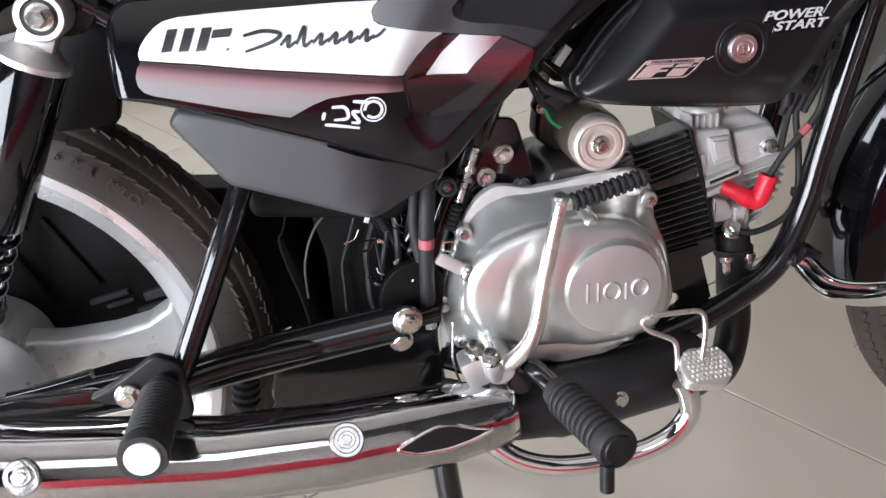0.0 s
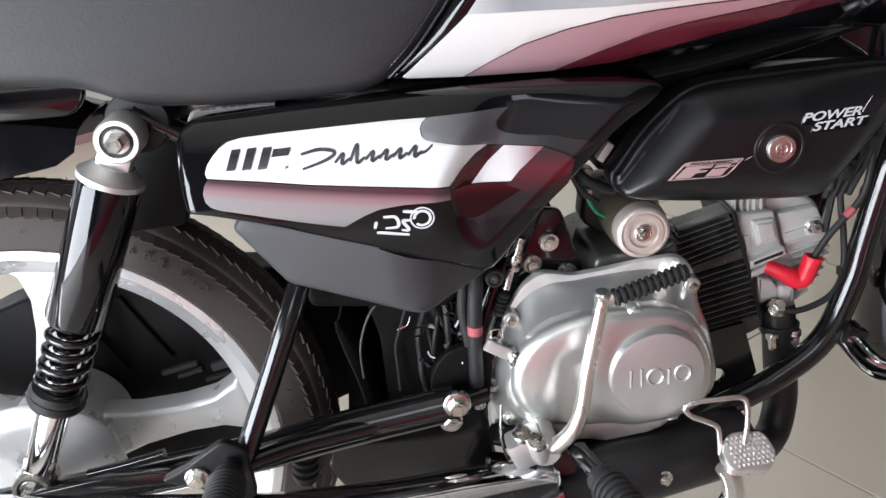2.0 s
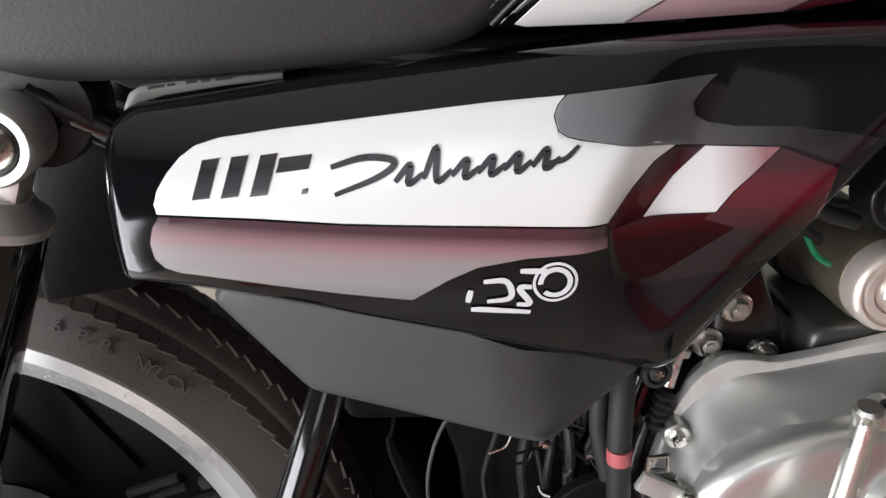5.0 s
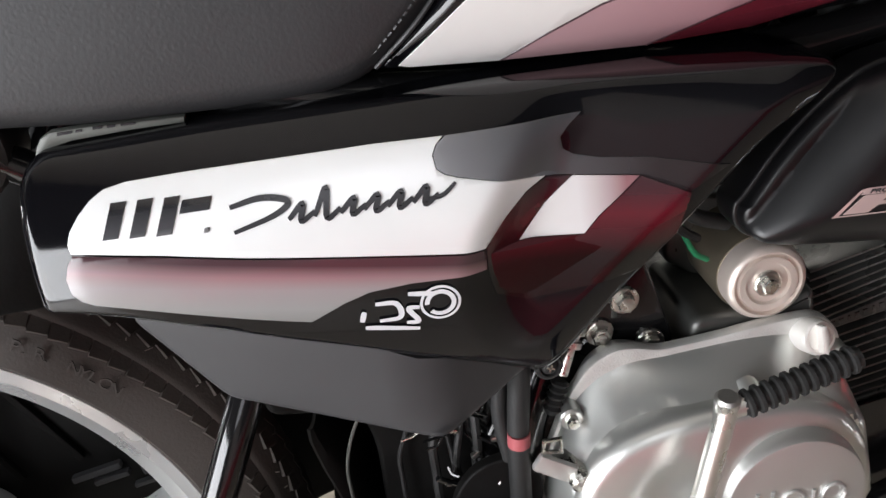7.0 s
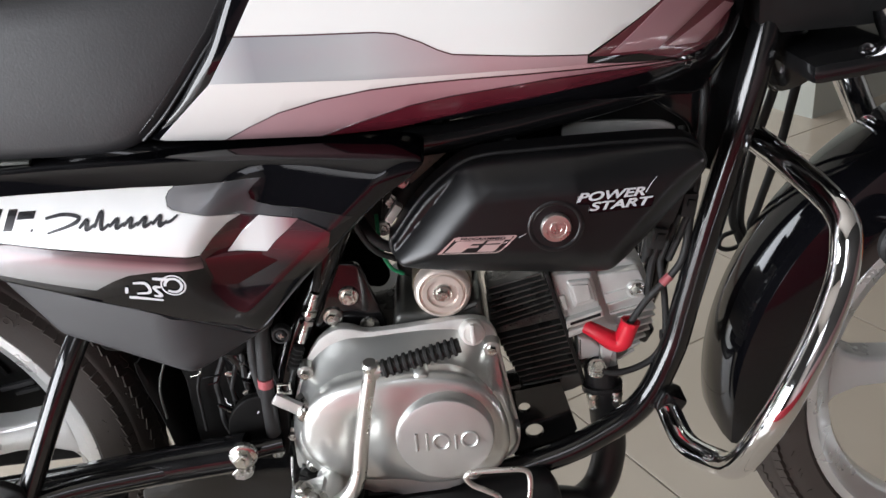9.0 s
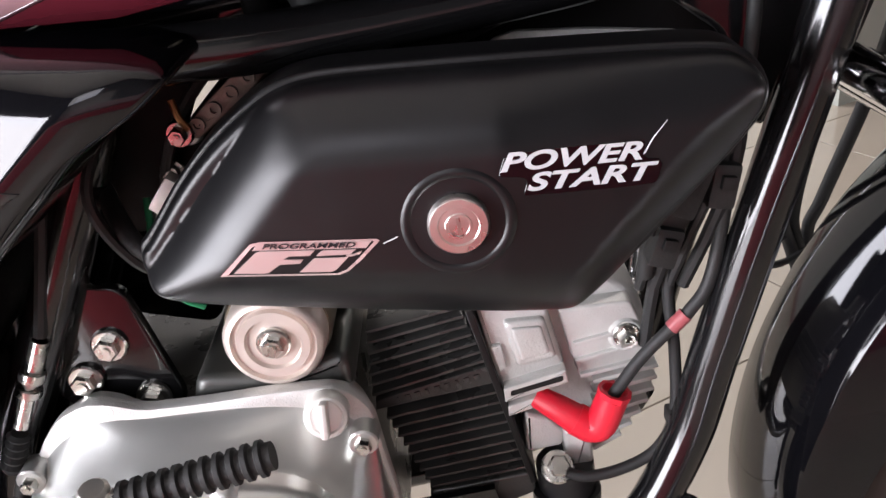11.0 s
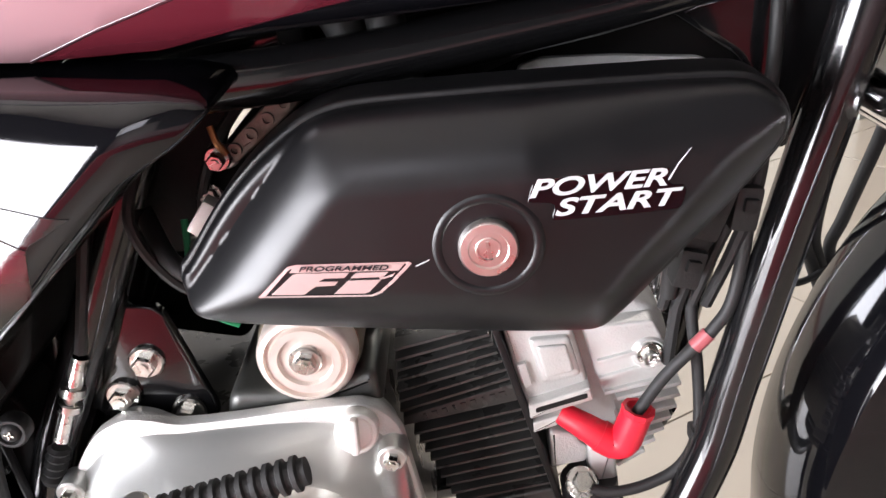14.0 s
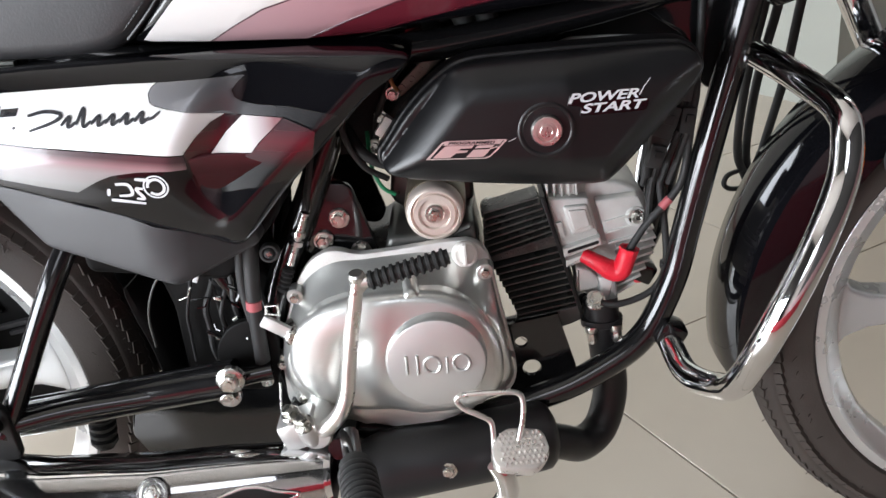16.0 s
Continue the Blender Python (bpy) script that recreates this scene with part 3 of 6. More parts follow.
# swing arm pivot plate, engine hanger plate
for s in (1, -1):
    bm = plate(bmesh.new(), fillet([(0.4, 0.3258), (0.4569, 0.3206), (0.468, 0.380), (0.452, 0.402), (0.422, 0.396), (0.405, 0.375)], 0.012), -0.092, -0.084, 0.002)
    if s < 0:
        bm.transform(Matrix.Diagonal((1, -1, 1, 1)))
    part("pivot_plate", bm, M_DEEP, bike)
    bm = plate(bmesh.new(), fillet([(0.496, 0.454), (0.512, 0.473), (0.523, 0.517), (0.550, 0.514), (0.570, 0.442), (0.560, 0.428), (0.509, 0.440)], 0.008), -0.056, -0.050, 0.002)
    if s < 0:
        bm.transform(Matrix.Diagonal((1, -1, 1, 1)))
    part("engine_hanger", bm, M_FRAME, bike, "black engine hanger plate")
for p in ((0.5365, -0.057, 0.481), (0.5185, -0.057, 0.460), (0.5525, -0.057, 0.4455)):
    bolt("hanger_bolt", bike, p, 0.0068)
bolt("pivot_nut", bike, (0.4253, -0.130, 0.3600), 0.0092, high=0.009)
bolt("bracket_bolt", bike, (0.418, -0.122, 0.3372), 0.0078)

# battery box and inner bodies between the side panels
part("battery_box", plate(bmesh.new(), fillet([(0.3, 0.46), (0.4305, 0.4396), (0.488, 0.5), (0.528, 0.62), (0.30, 0.64)], 0.01), -0.085, 0.085, 0.006), M_DEEP, bike)

# rear mudguard: an open channel over the tyre
def guard_arc(cx, cz, r, a0, a1, half, skirt, n=40, thick=0.0025):
    bm = bmesh.new()
    section = [(-half, -skirt), (-half * 0.98, -skirt * 0.5), (-half * 0.9, -skirt * 0.12), (-half * 0.6, 0.004), (0, 0.008), (half * 0.6, 0.004), (half * 0.9, -skirt * 0.12), (half * 0.98, -skirt * 0.5), (half, -skirt)]
    rows = []
    for k in range(n + 1):
        a = radians(a0 + (a1 - a0) * k / n)
        # the ends of the skirt are rounded off
        e = min(1.0, 6 * min(k, n - k) / n)
        ring = []
        for sgn in (0, 1):
            for y, h in (section if not sgn else section[::-1]):
                rr = r + h * (0.35 + 0.65 * math.sqrt(e)) - sgn * thick
                ring.append(bm.verts.new((cx + rr * math.cos(a), y * (1 - 0.05 * sgn), cz + rr * math.sin(a))))
        rows.append(ring)
    for a, b in zip(rows, rows[1:]):
        for k in range(len(a)):
            j = (k + 1) % len(a)
            bm.faces.new((a[k], a[j], b[j], b[k]))
    bm.faces.new(rows[0])
    bm.faces.new(rows[-1][::-1])
    return bm


part("rear_mudguard", guard_arc(0, 0.302, 0.374, 70, 165, 0.062, 0.060), M_BLACK, bike, "gloss black rear mudguard under the seat")
part("front_mudguard", steered(guard_arc(1.235, 0.302, 0.328, 30, 187, 0.056, 0.052, 60)), M_BLACK, bike, "gloss black painted front mudguard")

bm = guard_arc(0, 0.302, 0.350, -14, 22, 0.066, 0.012, 24)
part("splash_guard", bm, M_DEEP, bike, "black plastic splash guard ahead of the rear tyre")
part("lower_body", plate(bmesh.new(), fillet([(0.355, 0.27), (0.46, 0.28), (0.46, 0.46), (0.40, 0.50), (0.34, 0.50), (0.36, 0.40)], 0.01), -0.055, 0.055, 0.004), M_DEEP, bike)
part("stand_bracket", plate(bmesh.new(), fillet([(0.285, 0.262), (0.300, 0.318), (0.36, 0.322), (0.455, 0.330), (0.465, 0.222), (0.300, 0.232)], 0.008), -0.066, -0.058, 0.003), M_FRAME, bike, "black stand bracket plate under the swing arm")
prof = [(0, 0.0), (0, 0.010)]
for k in range(6):
    prof += [(0.004 + 0.009 * k, 0.0095), (0.006 + 0.009 * k, 0.0135), (0.010 + 0.009 * k, 0.0135), (0.012 + 0.009 * k, 0.0095)]
part("brake_rod_boot", lathe(bmesh.new(), prof + [(0.060, 0.009), (0.060, 0)], (0.262, -0.080, 0.262), (0.15, 0, 1), 20), M_RUBBER, bike, "ribbed rubber boot under the swing arm")
# added dark plate that closes the gap between rear tyre and side panel
part("gap_filler", plate(bmesh.new(), fillet([(0.148, 0.552), (0.203, 0.552), (0.214, 0.590), (0.216, 0.640), (0.172, 0.640), (0.158, 0.605)], 0.008), -0.066, -0.052, 0.003), M_DEEP, bike, "added black filler plate beside the rear tyre")
# added dark sheet on the far side, hides the floor ahead of the tyre
part("inner_filler", plate(bmesh.new(), fillet([(0.30, 0.225), (0.46, 0.24), (0.46, 0.50), (0.37, 0.50), (0.33, 0.44)], 0.01), 0.043, 0.055, 0.002), M_DEEP, bike)
for s in (1, -1):
    bm = plate(bmesh.new(), fillet([(0.150, 0.712), (0.148, 0.680), (0.134, 0.667), (0.02, 0.672), (-0.18, 0.680), (-0.22, 0.715)], 0.008), -0.078, -0.070, 0.003)
    if s < 0:
        bm.transform(Matrix.Diagonal((1, -1, 1, 1)))
    part("tail_cover", bm, M_BLACK, bike, "gloss black tail cover")
# chain case on the far side
bm = plate(bmesh.new(), fillet([(-0.16, 0.215), (0.20, 0.225), (0.30, 0.27), (0.42, 0.30), (0.45, 0.36), (0.42, 0.42), (0.26, 0.445), (0.05, 0.470), (-0.09, 0.43), (-0.17, 0.32)], 0.04), 0.058, 0.105, 0.006)
chain_case = part("chain_case", bm, M_DEEP, bike, "black chain case on the far side")
for x, z, w, h, turn in ((0.124, 0.341, 0.042, 0.006, 10), (0.134, 0.333, 0.030, 0.005, 10), (0.198, 0.354, 0.045, 0.006, 10), (0.184, 0.340, 0.050, 0.010, 10), (0.178, 0.326, 0.058, 0.004, 10), (0.206, 0.320, 0.006, 0.022, 10), (0.098, 0.398, 0.006, 0.090, 26), (0.150, 0.408, 0.006, 0.090, 26), (0.048, 0.388, 0.006, 0.090, 26)):
    part("case_rib", box(bmesh.new(), (x, 0.056, z), (w, 0.008, h), 0.0015, Matrix.Rotation(radians(-turn), 4, "Y")), M_DEEP if turn > 20 else M_GREYP, chain_case)

# front fork
for s in (1, -1):
    base = AXLE + Vector((0.0, -0.078 * s, 0))
    bm = steered(tube(bmesh.new(), [base + STEM * 0.24 + Vector((-0.03, 0, 0)), base + STEM * 0.46 + Vector((-0.03, 0, 0))], 0.0145, 18, 1))
    part("fork_stanchion", bm, M_CHROME, bike, "chrome fork tube")
    bm = lathe(bmesh.new(), [(-0.02, 0), (-0.02, 0.018), (0.0, 0.021), (0.20, 0.021), (0.235, 0.0225), (0.25, 0.0225), (0.255, 0.018), (0.255, 0)], base + Vector((-0.03, 0, 0)), STEM, 24)
    part("fork_leg", steered(bm), M_BLACK, bike)
bm = box(bmesh.new(), (0.998, 0, 0.674), (0.125, 0.215, 0.017), 0.006, Matrix.Rotation(radians(-5), 4, "Y"))
yoke = part("fork_yoke", steered(bm), M_FRAME, bike)
bm = box(bmesh.new(), (0.965, 0, 0.725), (0.12, 0.13, 0.07), 0.02)
part("headstock_cover", bm, M_INNER, bike)
for s in (1, -1):
    bolt("yoke_bolt", bike, (0.985, -0.095 * s, 0.682), 0.0045, (0, -0.3 * s, 1), 0.004, M_FRAME)
bm = lathe(bmesh.new(), [(0, 0), (0, 0.024), (0.006, 0.025), (0.010, 0.022), (0.010, 0.0)], (1.041, -0.092, 0.505), (0.1, -1, 0), 32)
refl = part("reflector_rim", bm, M_RUBBER, bike)
part("reflector_stay", tube(bmesh.new(), [(1.041, -0.092, 0.505), (1.050, -0.05, 0.512)], 0.006, 10, 1), M_FRAME, refl)
part("reflector", lathe(bmesh.new(), [(0.010, 0.020), (0.014, 0.018), (0.015, 0)], (1.041, -0.092, 0.505), (0.1, -1, 0), 32), M_ORANGE, refl, "round orange side reflector")

# crash guard
GUARD = [(0.926, -0.03, 0.591), (0.938, -0.08, 0.584), (0.948, -0.135, 0.576), (0.95, -0.16, 0.569), (0.948, -0.175, 0.559), (0.941, -0.19, 0.528), (0.914, -0.215, 0.482), (0.885, -0.225, 0.427), (0.869, -0.2, 0.363), (0.862, -0.165, 0.335), (0.846, -0.12, 0.321), (0.839, -0.07, 0.331)]
for s in (1, -1):
    pts = GUARD
    part("crash_guard", tube(bmesh.new(), [(x, y * s, z) for x, y, z in pts], 0.0120, 20, 6), M_CHROME, bike, "bent chrome tube crash guard")
    bm = box(bmesh.new(), (0.842, -0.068 * s, 0.337), (0.026, 0.03, 0.022), 0.004, Matrix.Rotation(radians(30), 4, "Y"))
    part("guard_clamp", bm, M_FRAME, bike)

# seat
SEAT = [(-0.28, 0.73), (-0.10, 0.722), (0.09, 0.706), (0.161, 0.695), (0.188, 0.681), (0.210, 0.6735), (0.271, 0.666), (0.340, 0.6625), (0.374, 0.662), (0.3985, 0.667), (0.4137, 0.677), (0.4374, 0.697), (0.4596, 0.7205), (0.4762, 0.740), (0.4895, 0.756), (0.512, 0.79), (0.47, 0.80), (0.30, 0.795), (0.15, 0.805), (0.05, 0.83), (-0.25, 0.84), (-0.31, 0.80)]


def seat_y(x, z):
    return -(0.124 - 0.9 * max(0, x - 0.38) ** 2 - 1.2 * (z - 0.71) ** 2)


seat = part("seat", plate(bmesh.new(), fillet(SEAT, 0.015, 3), seat_y, 0, 0.014, 5, 0.03, True), M_VINYL, bike, "black grained vinyl seat")
part("seat_piping", tube(bmesh.new(), [(0.404, -0.116, 0.672), (0.4270, -0.1215, 0.692), (0.4490, -0.1195, 0.716), (0.4660, -0.1165, 0.736), (0.4800, -0.113, 0.753), (0.500, -0.107, 0.785)], 0.0013, 8), M_VINYL, seat)

seam = smooth_path([(0.398, -0.1185, 0.6745), (0.4205, -0.1235, 0.695), (0.4425, -0.1215, 0.719), (0.4595, -0.1185, 0.739), (0.4735, -0.115, 0.756), (0.494, -0.109, 0.788)], 8)
bm = bmesh.new()
for a, b in zip(seam, seam[1:]):
    tube(bm, [a + (b - a) * 0.15, a + (b - a) * 0.75], 0.0007, 5, 1)
part("seat_stitching", bm, M_GREYP, seat, "grey stitched seam")

# fuel tank
TANK = [(0.400, 0.668), (0.466, 0.661), (0.548, 0.6545), (0.604, 0.6555), (0.667, 0.660), (0.752, 0.664), (0.805, 0.655), (0.866, 0.645), (0.882, 0.660), (0.893, 0.70), (0.900, 0.735), (0.890, 0.79), (0.83, 0.84), (0.73, 0.87), (0.59, 0.86), (0.505, 0.80), (0.475, 0.742), (0.44, 0.70)]


def tank_y(x, z):
    s = min(1.0, max(0.0, (z - 0.655) / 0.09))
    out = 0.098 + 0.042 * (2 * s - s * s)
    out -= 1.6 * max(0.0, x - 0.70) ** 2 + 6.0 * max(0.0, x - 0.86) ** 2
    out -= 5.0 * max(0.0, z - 0.80) ** 2
    return -out


tank = part("fuel_tank", plate(bmesh.new(), fillet(TANK, 0.012, 3), tank_y, 0, 0.008, 4, 0.02, True), M_BLACK, bike, "black fuel tank with white, grey and maroon stripes")
C1 = [(0.4661, 0.6625), (0.490, 0.6745), (0.515, 0.6855), (0.550, 0.6940), (0.590, 0.6992), (0.625, 0.7005), (0.660, 0.7005), (0.727, 0.6992), (0.780, 0.6965), (0.8341, 0.6905)]
C2 = [(0.5430, 0.6562), (0.578, 0.6685), (0.618, 0.6805), (0.650, 0.6858), (0.683, 0.6888), (0.730, 0.6928), (0.775, 0.6925), (0.8241, 0.6895)]
C3 = [(0.5983, 0.6565), (0.635, 0.6635), (0.6736, 0.6705), (0.7404, 0.6800), (0.7900, 0.6840), (0.8505, 0.6865)]
GL = [(0.4710, 0.7170), (0.5257, 0.7129), (0.5850, 0.7083), (0.6400, 0.7060), (0.6963, 0.7043), (0.7568, 0.7020)]
GU = [(0.4970, 0.7512), (0.5575, 0.7470), (0.6000, 0.7445), (0.6149, 0.7420), (0.6327, 0.7339), (0.6440, 0.7270), (0.6547, 0.7222), (0.7060, 0.7155), (0.7568, 0.7097)]
part("stripe_lower", decal([(0.4150, 0.6700), (0.4200, 0.6680)] + C1 + GL[::-1], tank_y), M_PINKW, tank)
part("stripe_grey", decal(GL + GU[::-1], tank_y), M_TGREY, tank)
part("stripe_upper", decal(GU + [(0.8137, 0.7431), (0.86, 0.785), (0.80, 0.825), (0.71, 0.84), (0.59, 0.84), (0.53, 0.80)], tank_y, 0.02), M_WHITE, tank)
part("stripe_pink", decal(C2 + C1[::-1], tank_y), M_TPINK, tank)
part("stripe_maroon", decal(C3 + C2[::-1], tank_y), M_TDEEP, tank)
part("stripe_field", decal([(0.7575, 0.7078), (0.800, 0.7030), (0.8341, 0.6915), (0.853, 0.6945), (0.872, 0.7050), (0.880, 0.730), (0.868, 0.770), (0.845, 0.762), (0.8160, 0.7435), (0.786, 0.7255)], tank_y, 0.012, 0.0003), M_TDEEP, tank)
for name, line, wide in (("stripe_line", C1, 0.0013), ("stripe_line", C2, 0.0013), ("stripe_line", GU, 0.0011)):
    part(name, decal([(x, z + wide * 0.5) for x, z in line] + [(x, z - wide * 0.5) for x, z in line[::-1]], tank_y, 0.012, 0.0009), M_TLINE, tank)
part("stripe_slant", decal([(0.7747, 0.7077), (0.8145, 0.7049), (0.8552, 0.7357), (0.868, 0.755), (0.845, 0.760), (0.8161, 0.7427)], tank_y, 0.012, 0.0009), M_TPINK, tank)
part("stripe_slant", decal([(0.8217, 0.7049), (0.8500, 0.7024), (0.8800, 0.7278), (0.8700, 0.7320)], tank_y, 0.012, 0.0009), M_TPINK, tank)

# side panels: near one with its graphics, far one plain
PANEL = [(0.213, 0.601), (0.2195, 0.626), (0.226, 0.646), (0.233, 0.656), (0.241, 0.661), (0.320, 0.662), (0.425, 0.6605), (0.555, 0.652), (0.606, 0.6490), (0.622, 0.6455), (0.6265, 0.6410), (0.614, 0.630), (0.589, 0.616), (0.566, 0.594), (0.543, 0.573), (0.509, 0.542), (0.480, 0.510), (0.465, 0.4965), (0.447, 0.504), (0.372, 0.5405), (0.309, 0.566), (0.266, 0.581), (0.242, 0.588), (0.222, 0.592)]
LOWER = [(0.2515, 0.560), (0.2915, 0.505), (0.345, 0.487), (0.395, 0.4695), (0.410, 0.467), (0.473, 0.484), (0.470, 0.498), (0.372, 0.540), (0.300, 0.562), (0.262, 0.572)]


def lower_y(x, z):
    return -(0.116 + 0.2 * (min(x, 0.405) - 0.252) - 0.6 * max(0.0, x - 0.405))


for s in (1, -1):
    bm = shell(dense(fillet(PANEL, 0.010, 4), 0.004), panel_y, -0.085, 0.006, (0.290, 0.612), (0.545, 0.618), 44)
    bm2 = plate(bmesh.new(), fillet(LOWER, 0.006, 3), lower_y, lambda x, z: -0.075, 0.005, 4, 0.02)
    if s < 0:
        bm.transform(Matrix.Diagonal((1, -1, 1, 1)))
        bm2.transform(Matrix.Diagonal((1, -1, 1, 1)))
    ob = part("side_panel", bm, M_BLACK, bike, "gloss black side panel with white and maroon graphics" if s > 0 else "gloss black side panel")
    low = part("lower_side_cover", bm2, M_GREYP, bike, "grey textured plastic lower side cover")
    if s > 0:
        panel, lower = ob, low
WHITE_EDGE = [(0.249, 0.6185), (0.291, 0.612), (0.329, 0.605), (0.387, 0.596), (0.4408, 0.5872)]
part("band_white", decal(WHITE_EDGE + [(0.453, 0.600), (0.465, 0.609), (0.476, 0.6135), (0.4328, 0.6248), (0.4266, 0.6271), (0.4232, 0.6299), (0.4225, 0.636), (0.425, 0.640), (0.429, 0.643), (0.396, 0.6445), (0.347, 0.6452), (0.307, 0.6455), (0.280, 0.6450), (0.269, 0.6432), (0.262, 0.6395), (0.2555, 0.634), (0.2505, 0.628), (0.2483, 0.6225)], panel_y, 0.003, 0.00055), M_SILVERW, panel)
part("band_grey", decal([(x, z - 0.0010) for x, z in WHITE_EDGE[::-1]] + [(0.249, 0.6170), (0.2462, 0.6135), (0.2438, 0.607), (0.2445, 0.600), (0.2480, 0.5955), (0.2540, 0.5925), (0.267, 0.589), (0.322, 0.573), (0.3515, 0.5652), (0.369, 0.573), (0.382, 0.577), (0.403, 0.578), (0.424, 0.5765), (0.4405, 0.5745), (0.4412, 0.582)], panel_y, 0.003, 0.00055), M_BAND, panel)
part("arrow_grey", decal([(0.4300, 0.6430), (0.4970, 0.6412), (0.490, 0.636), (0.4852, 0.631), (0.4860, 0.6250), (0.491, 0.6212), (0.503, 0.618), (0.528, 0.615), (0.566, 0.6055), (0.5469, 0.5960), (0.5235, 0.6070), (0.490, 0.6112), (0.4765, 0.6133), (0.4332, 0.6251), (0.4270, 0.6274), (0.4237, 0.6301), (0.4230, 0.636), (0.4255, 0.640)], panel_y, 0.003, 0.00055), M_ARROW, panel)
part("band_white_front", decal([(0.4895, 0.6108), (0.5215, 0.6066), (0.5115, 0.598), (0.500, 0.589), (0.492, 0.5808), (0.4595, 0.5828), (0.4745, 0.599)], panel_y, 0.003, 0.00055), M_WHITEFADE, panel)
part("band_maroon", decal([(0.4765, 0.6128), (0.4890, 0.6108), (0.4742, 0.5992), (0.4590, 0.5824), (0.492, 0.5803), (0.5004, 0.5887), (0.512, 0.5978), (0.5222, 0.6064), (0.5460, 0.5945), (0.5400, 0.5720), (0.5200, 0.5560), (0.4600, 0.5500), (0.4440, 0.5580), (0.4412, 0.5740), (0.4415, 0.5868), (0.4535, 0.6000), (0.4655, 0.6090)], panel_y, 0.003, 0.00055), M_MAROON, panel)


def bars(name, rows, front, material, parent, lean=0.35):
    """Slanted bars that stand for a maker's mark."""
    bm = bmesh.new()
    f = level(front)
    for x0, x1, z0, z1 in rows:
        d = lean * (z1 - z0)
        plate(bm, [(x0, z0), (x1, z0), (x1 + d, z1), (x0 + d, z1)], lambda x, z: f(x, z) - 0.0012, lambda x, z: f(x, z) - 0.0002, 0.0002, 1, 0.01)
    return part(name, bm, material, parent)


# marks on the side panel, as plain shapes
bars("model_mark", [(0.2650, 0.2725, 0.6225, 0.6375), (0.2775, 0.2850, 0.6218, 0.6372), (0.2900, 0.2975, 0.6210, 0.6365), (0.3025, 0.3165, 0.6290, 0.6345), (0.3120, 0.3145, 0.6195, 0.6215)], panel_y, M_SILVERINK, panel, 0.45)


def stroke(bm, pts, r, front=panel_y, n=6):
    """A brush stroke that swells in its middle."""
    line = smooth_path([(x, 0, z) for x, z in pts], n)
    left, right = [], []
    for i, p in enumerate(line):
        d = (line[min(i + 1, len(line) - 1)] - line[max(i - 1, 0)]).normalized()
        w = r * (0.45 + 0.75 * abs(math.sin(0.6 + 2.2 * i / len(line))))
        q = Vector((-d.z, 0, d.x)) * w
        left.append(p + q)
        right.append(p - q)
    for i in range(len(line) - 1):
        bm.faces.new([bm.verts.new((v.x, front(v.x, v.z) - 0.0012, v.z)) for v in (left[i], left[i + 1], right[i + 1], right[i])])


STROKES = [([(0.326, 0.6285), (0.341, 0.6305), (0.353, 0.6275), (0.346, 0.6225), (0.326, 0.6175)], 0.0012), ([(0.416, 0.6185), (0.424, 0.6190), (0.431, 0.6235)], 0.0009)]
for k, (dx, hi) in enumerate(((0.356, 0.0070), (0.368, 0.0125), (0.380, 0.0065), (0.391, 0.0065), (0.402, 0.0065), (0.414, 0.0070))):
    z = 0.6185 - 0.0003 * k
    STROKES.append(([(dx - 0.004, z + 0.001), (dx + 0.0035, z + hi), (dx + 0.0015, z - 0.0005), (dx + 0.0085, z + 0.003)], 0.0012))
for pts, r in STROKES:
    bm = bmesh.new()
    stroke(bm, pts, r)
    part("brush_stroke", bm, M_INK, panel)
mark = bmesh.new()
for pts in ([(0.3755, 0.5605), (0.3775, 0.5665)], [(0.3835, 0.5700), (0.3935, 0.5685), (0.3945, 0.5600), (0.3840, 0.5595)], [(0.4045, 0.5640), (0.3990, 0.5640), (0.4030, 0.5555), (0.3970, 0.5558)], [(0.3765, 0.5565), (0.3830, 0.5553), (0.4030, 0.5505)], [(0.4000, 0.5728), (0.4130, 0.5705)]):
    stroke(mark, pts, 0.0012)
for rr, w in ((0.0095, 0.0007), (0.0066, 0.0012)):
    for k in range(36):
        a, b = 2 * math.pi * k / 36, 2 * math.pi * (k + 1) / 36
        if rr < 0.008 and 17 < k < 22:
            continue
        quad = [(0.4150 + q * math.cos(c), 0.5645 + q * math.sin(c)) for q, c in ((rr + w, a), (rr + w, b), (rr - w, b), (rr - w, a))]
        mark.faces.new([mark.verts.new((x, panel_y(x, z) - 0.0012, z)) for x, z in quad])
part("ring_mark", mark, M_LETTER, panel)

# pale plate between the seat and the side panel, with small dark marks
strip = part("seat_base_plate", plate(bmesh.new(), [(0.2322, 0.6504), (0.2378, 0.6614), (0.2407, 0.6656), (0.2458, 0.6680), (0.2616, 0.6679), (0.3095, 0.6648), (0.3090, 0.6618), (0.2835, 0.6626), (0.2552, 0.6622), (0.2466, 0.6607), (0.2406, 0.6571), (0.2344, 0.6488)], -0.118, -0.112, 0.001, 2), M_CASTDULL, bike, "dull grey plate under the seat edge")
bm = bmesh.new()
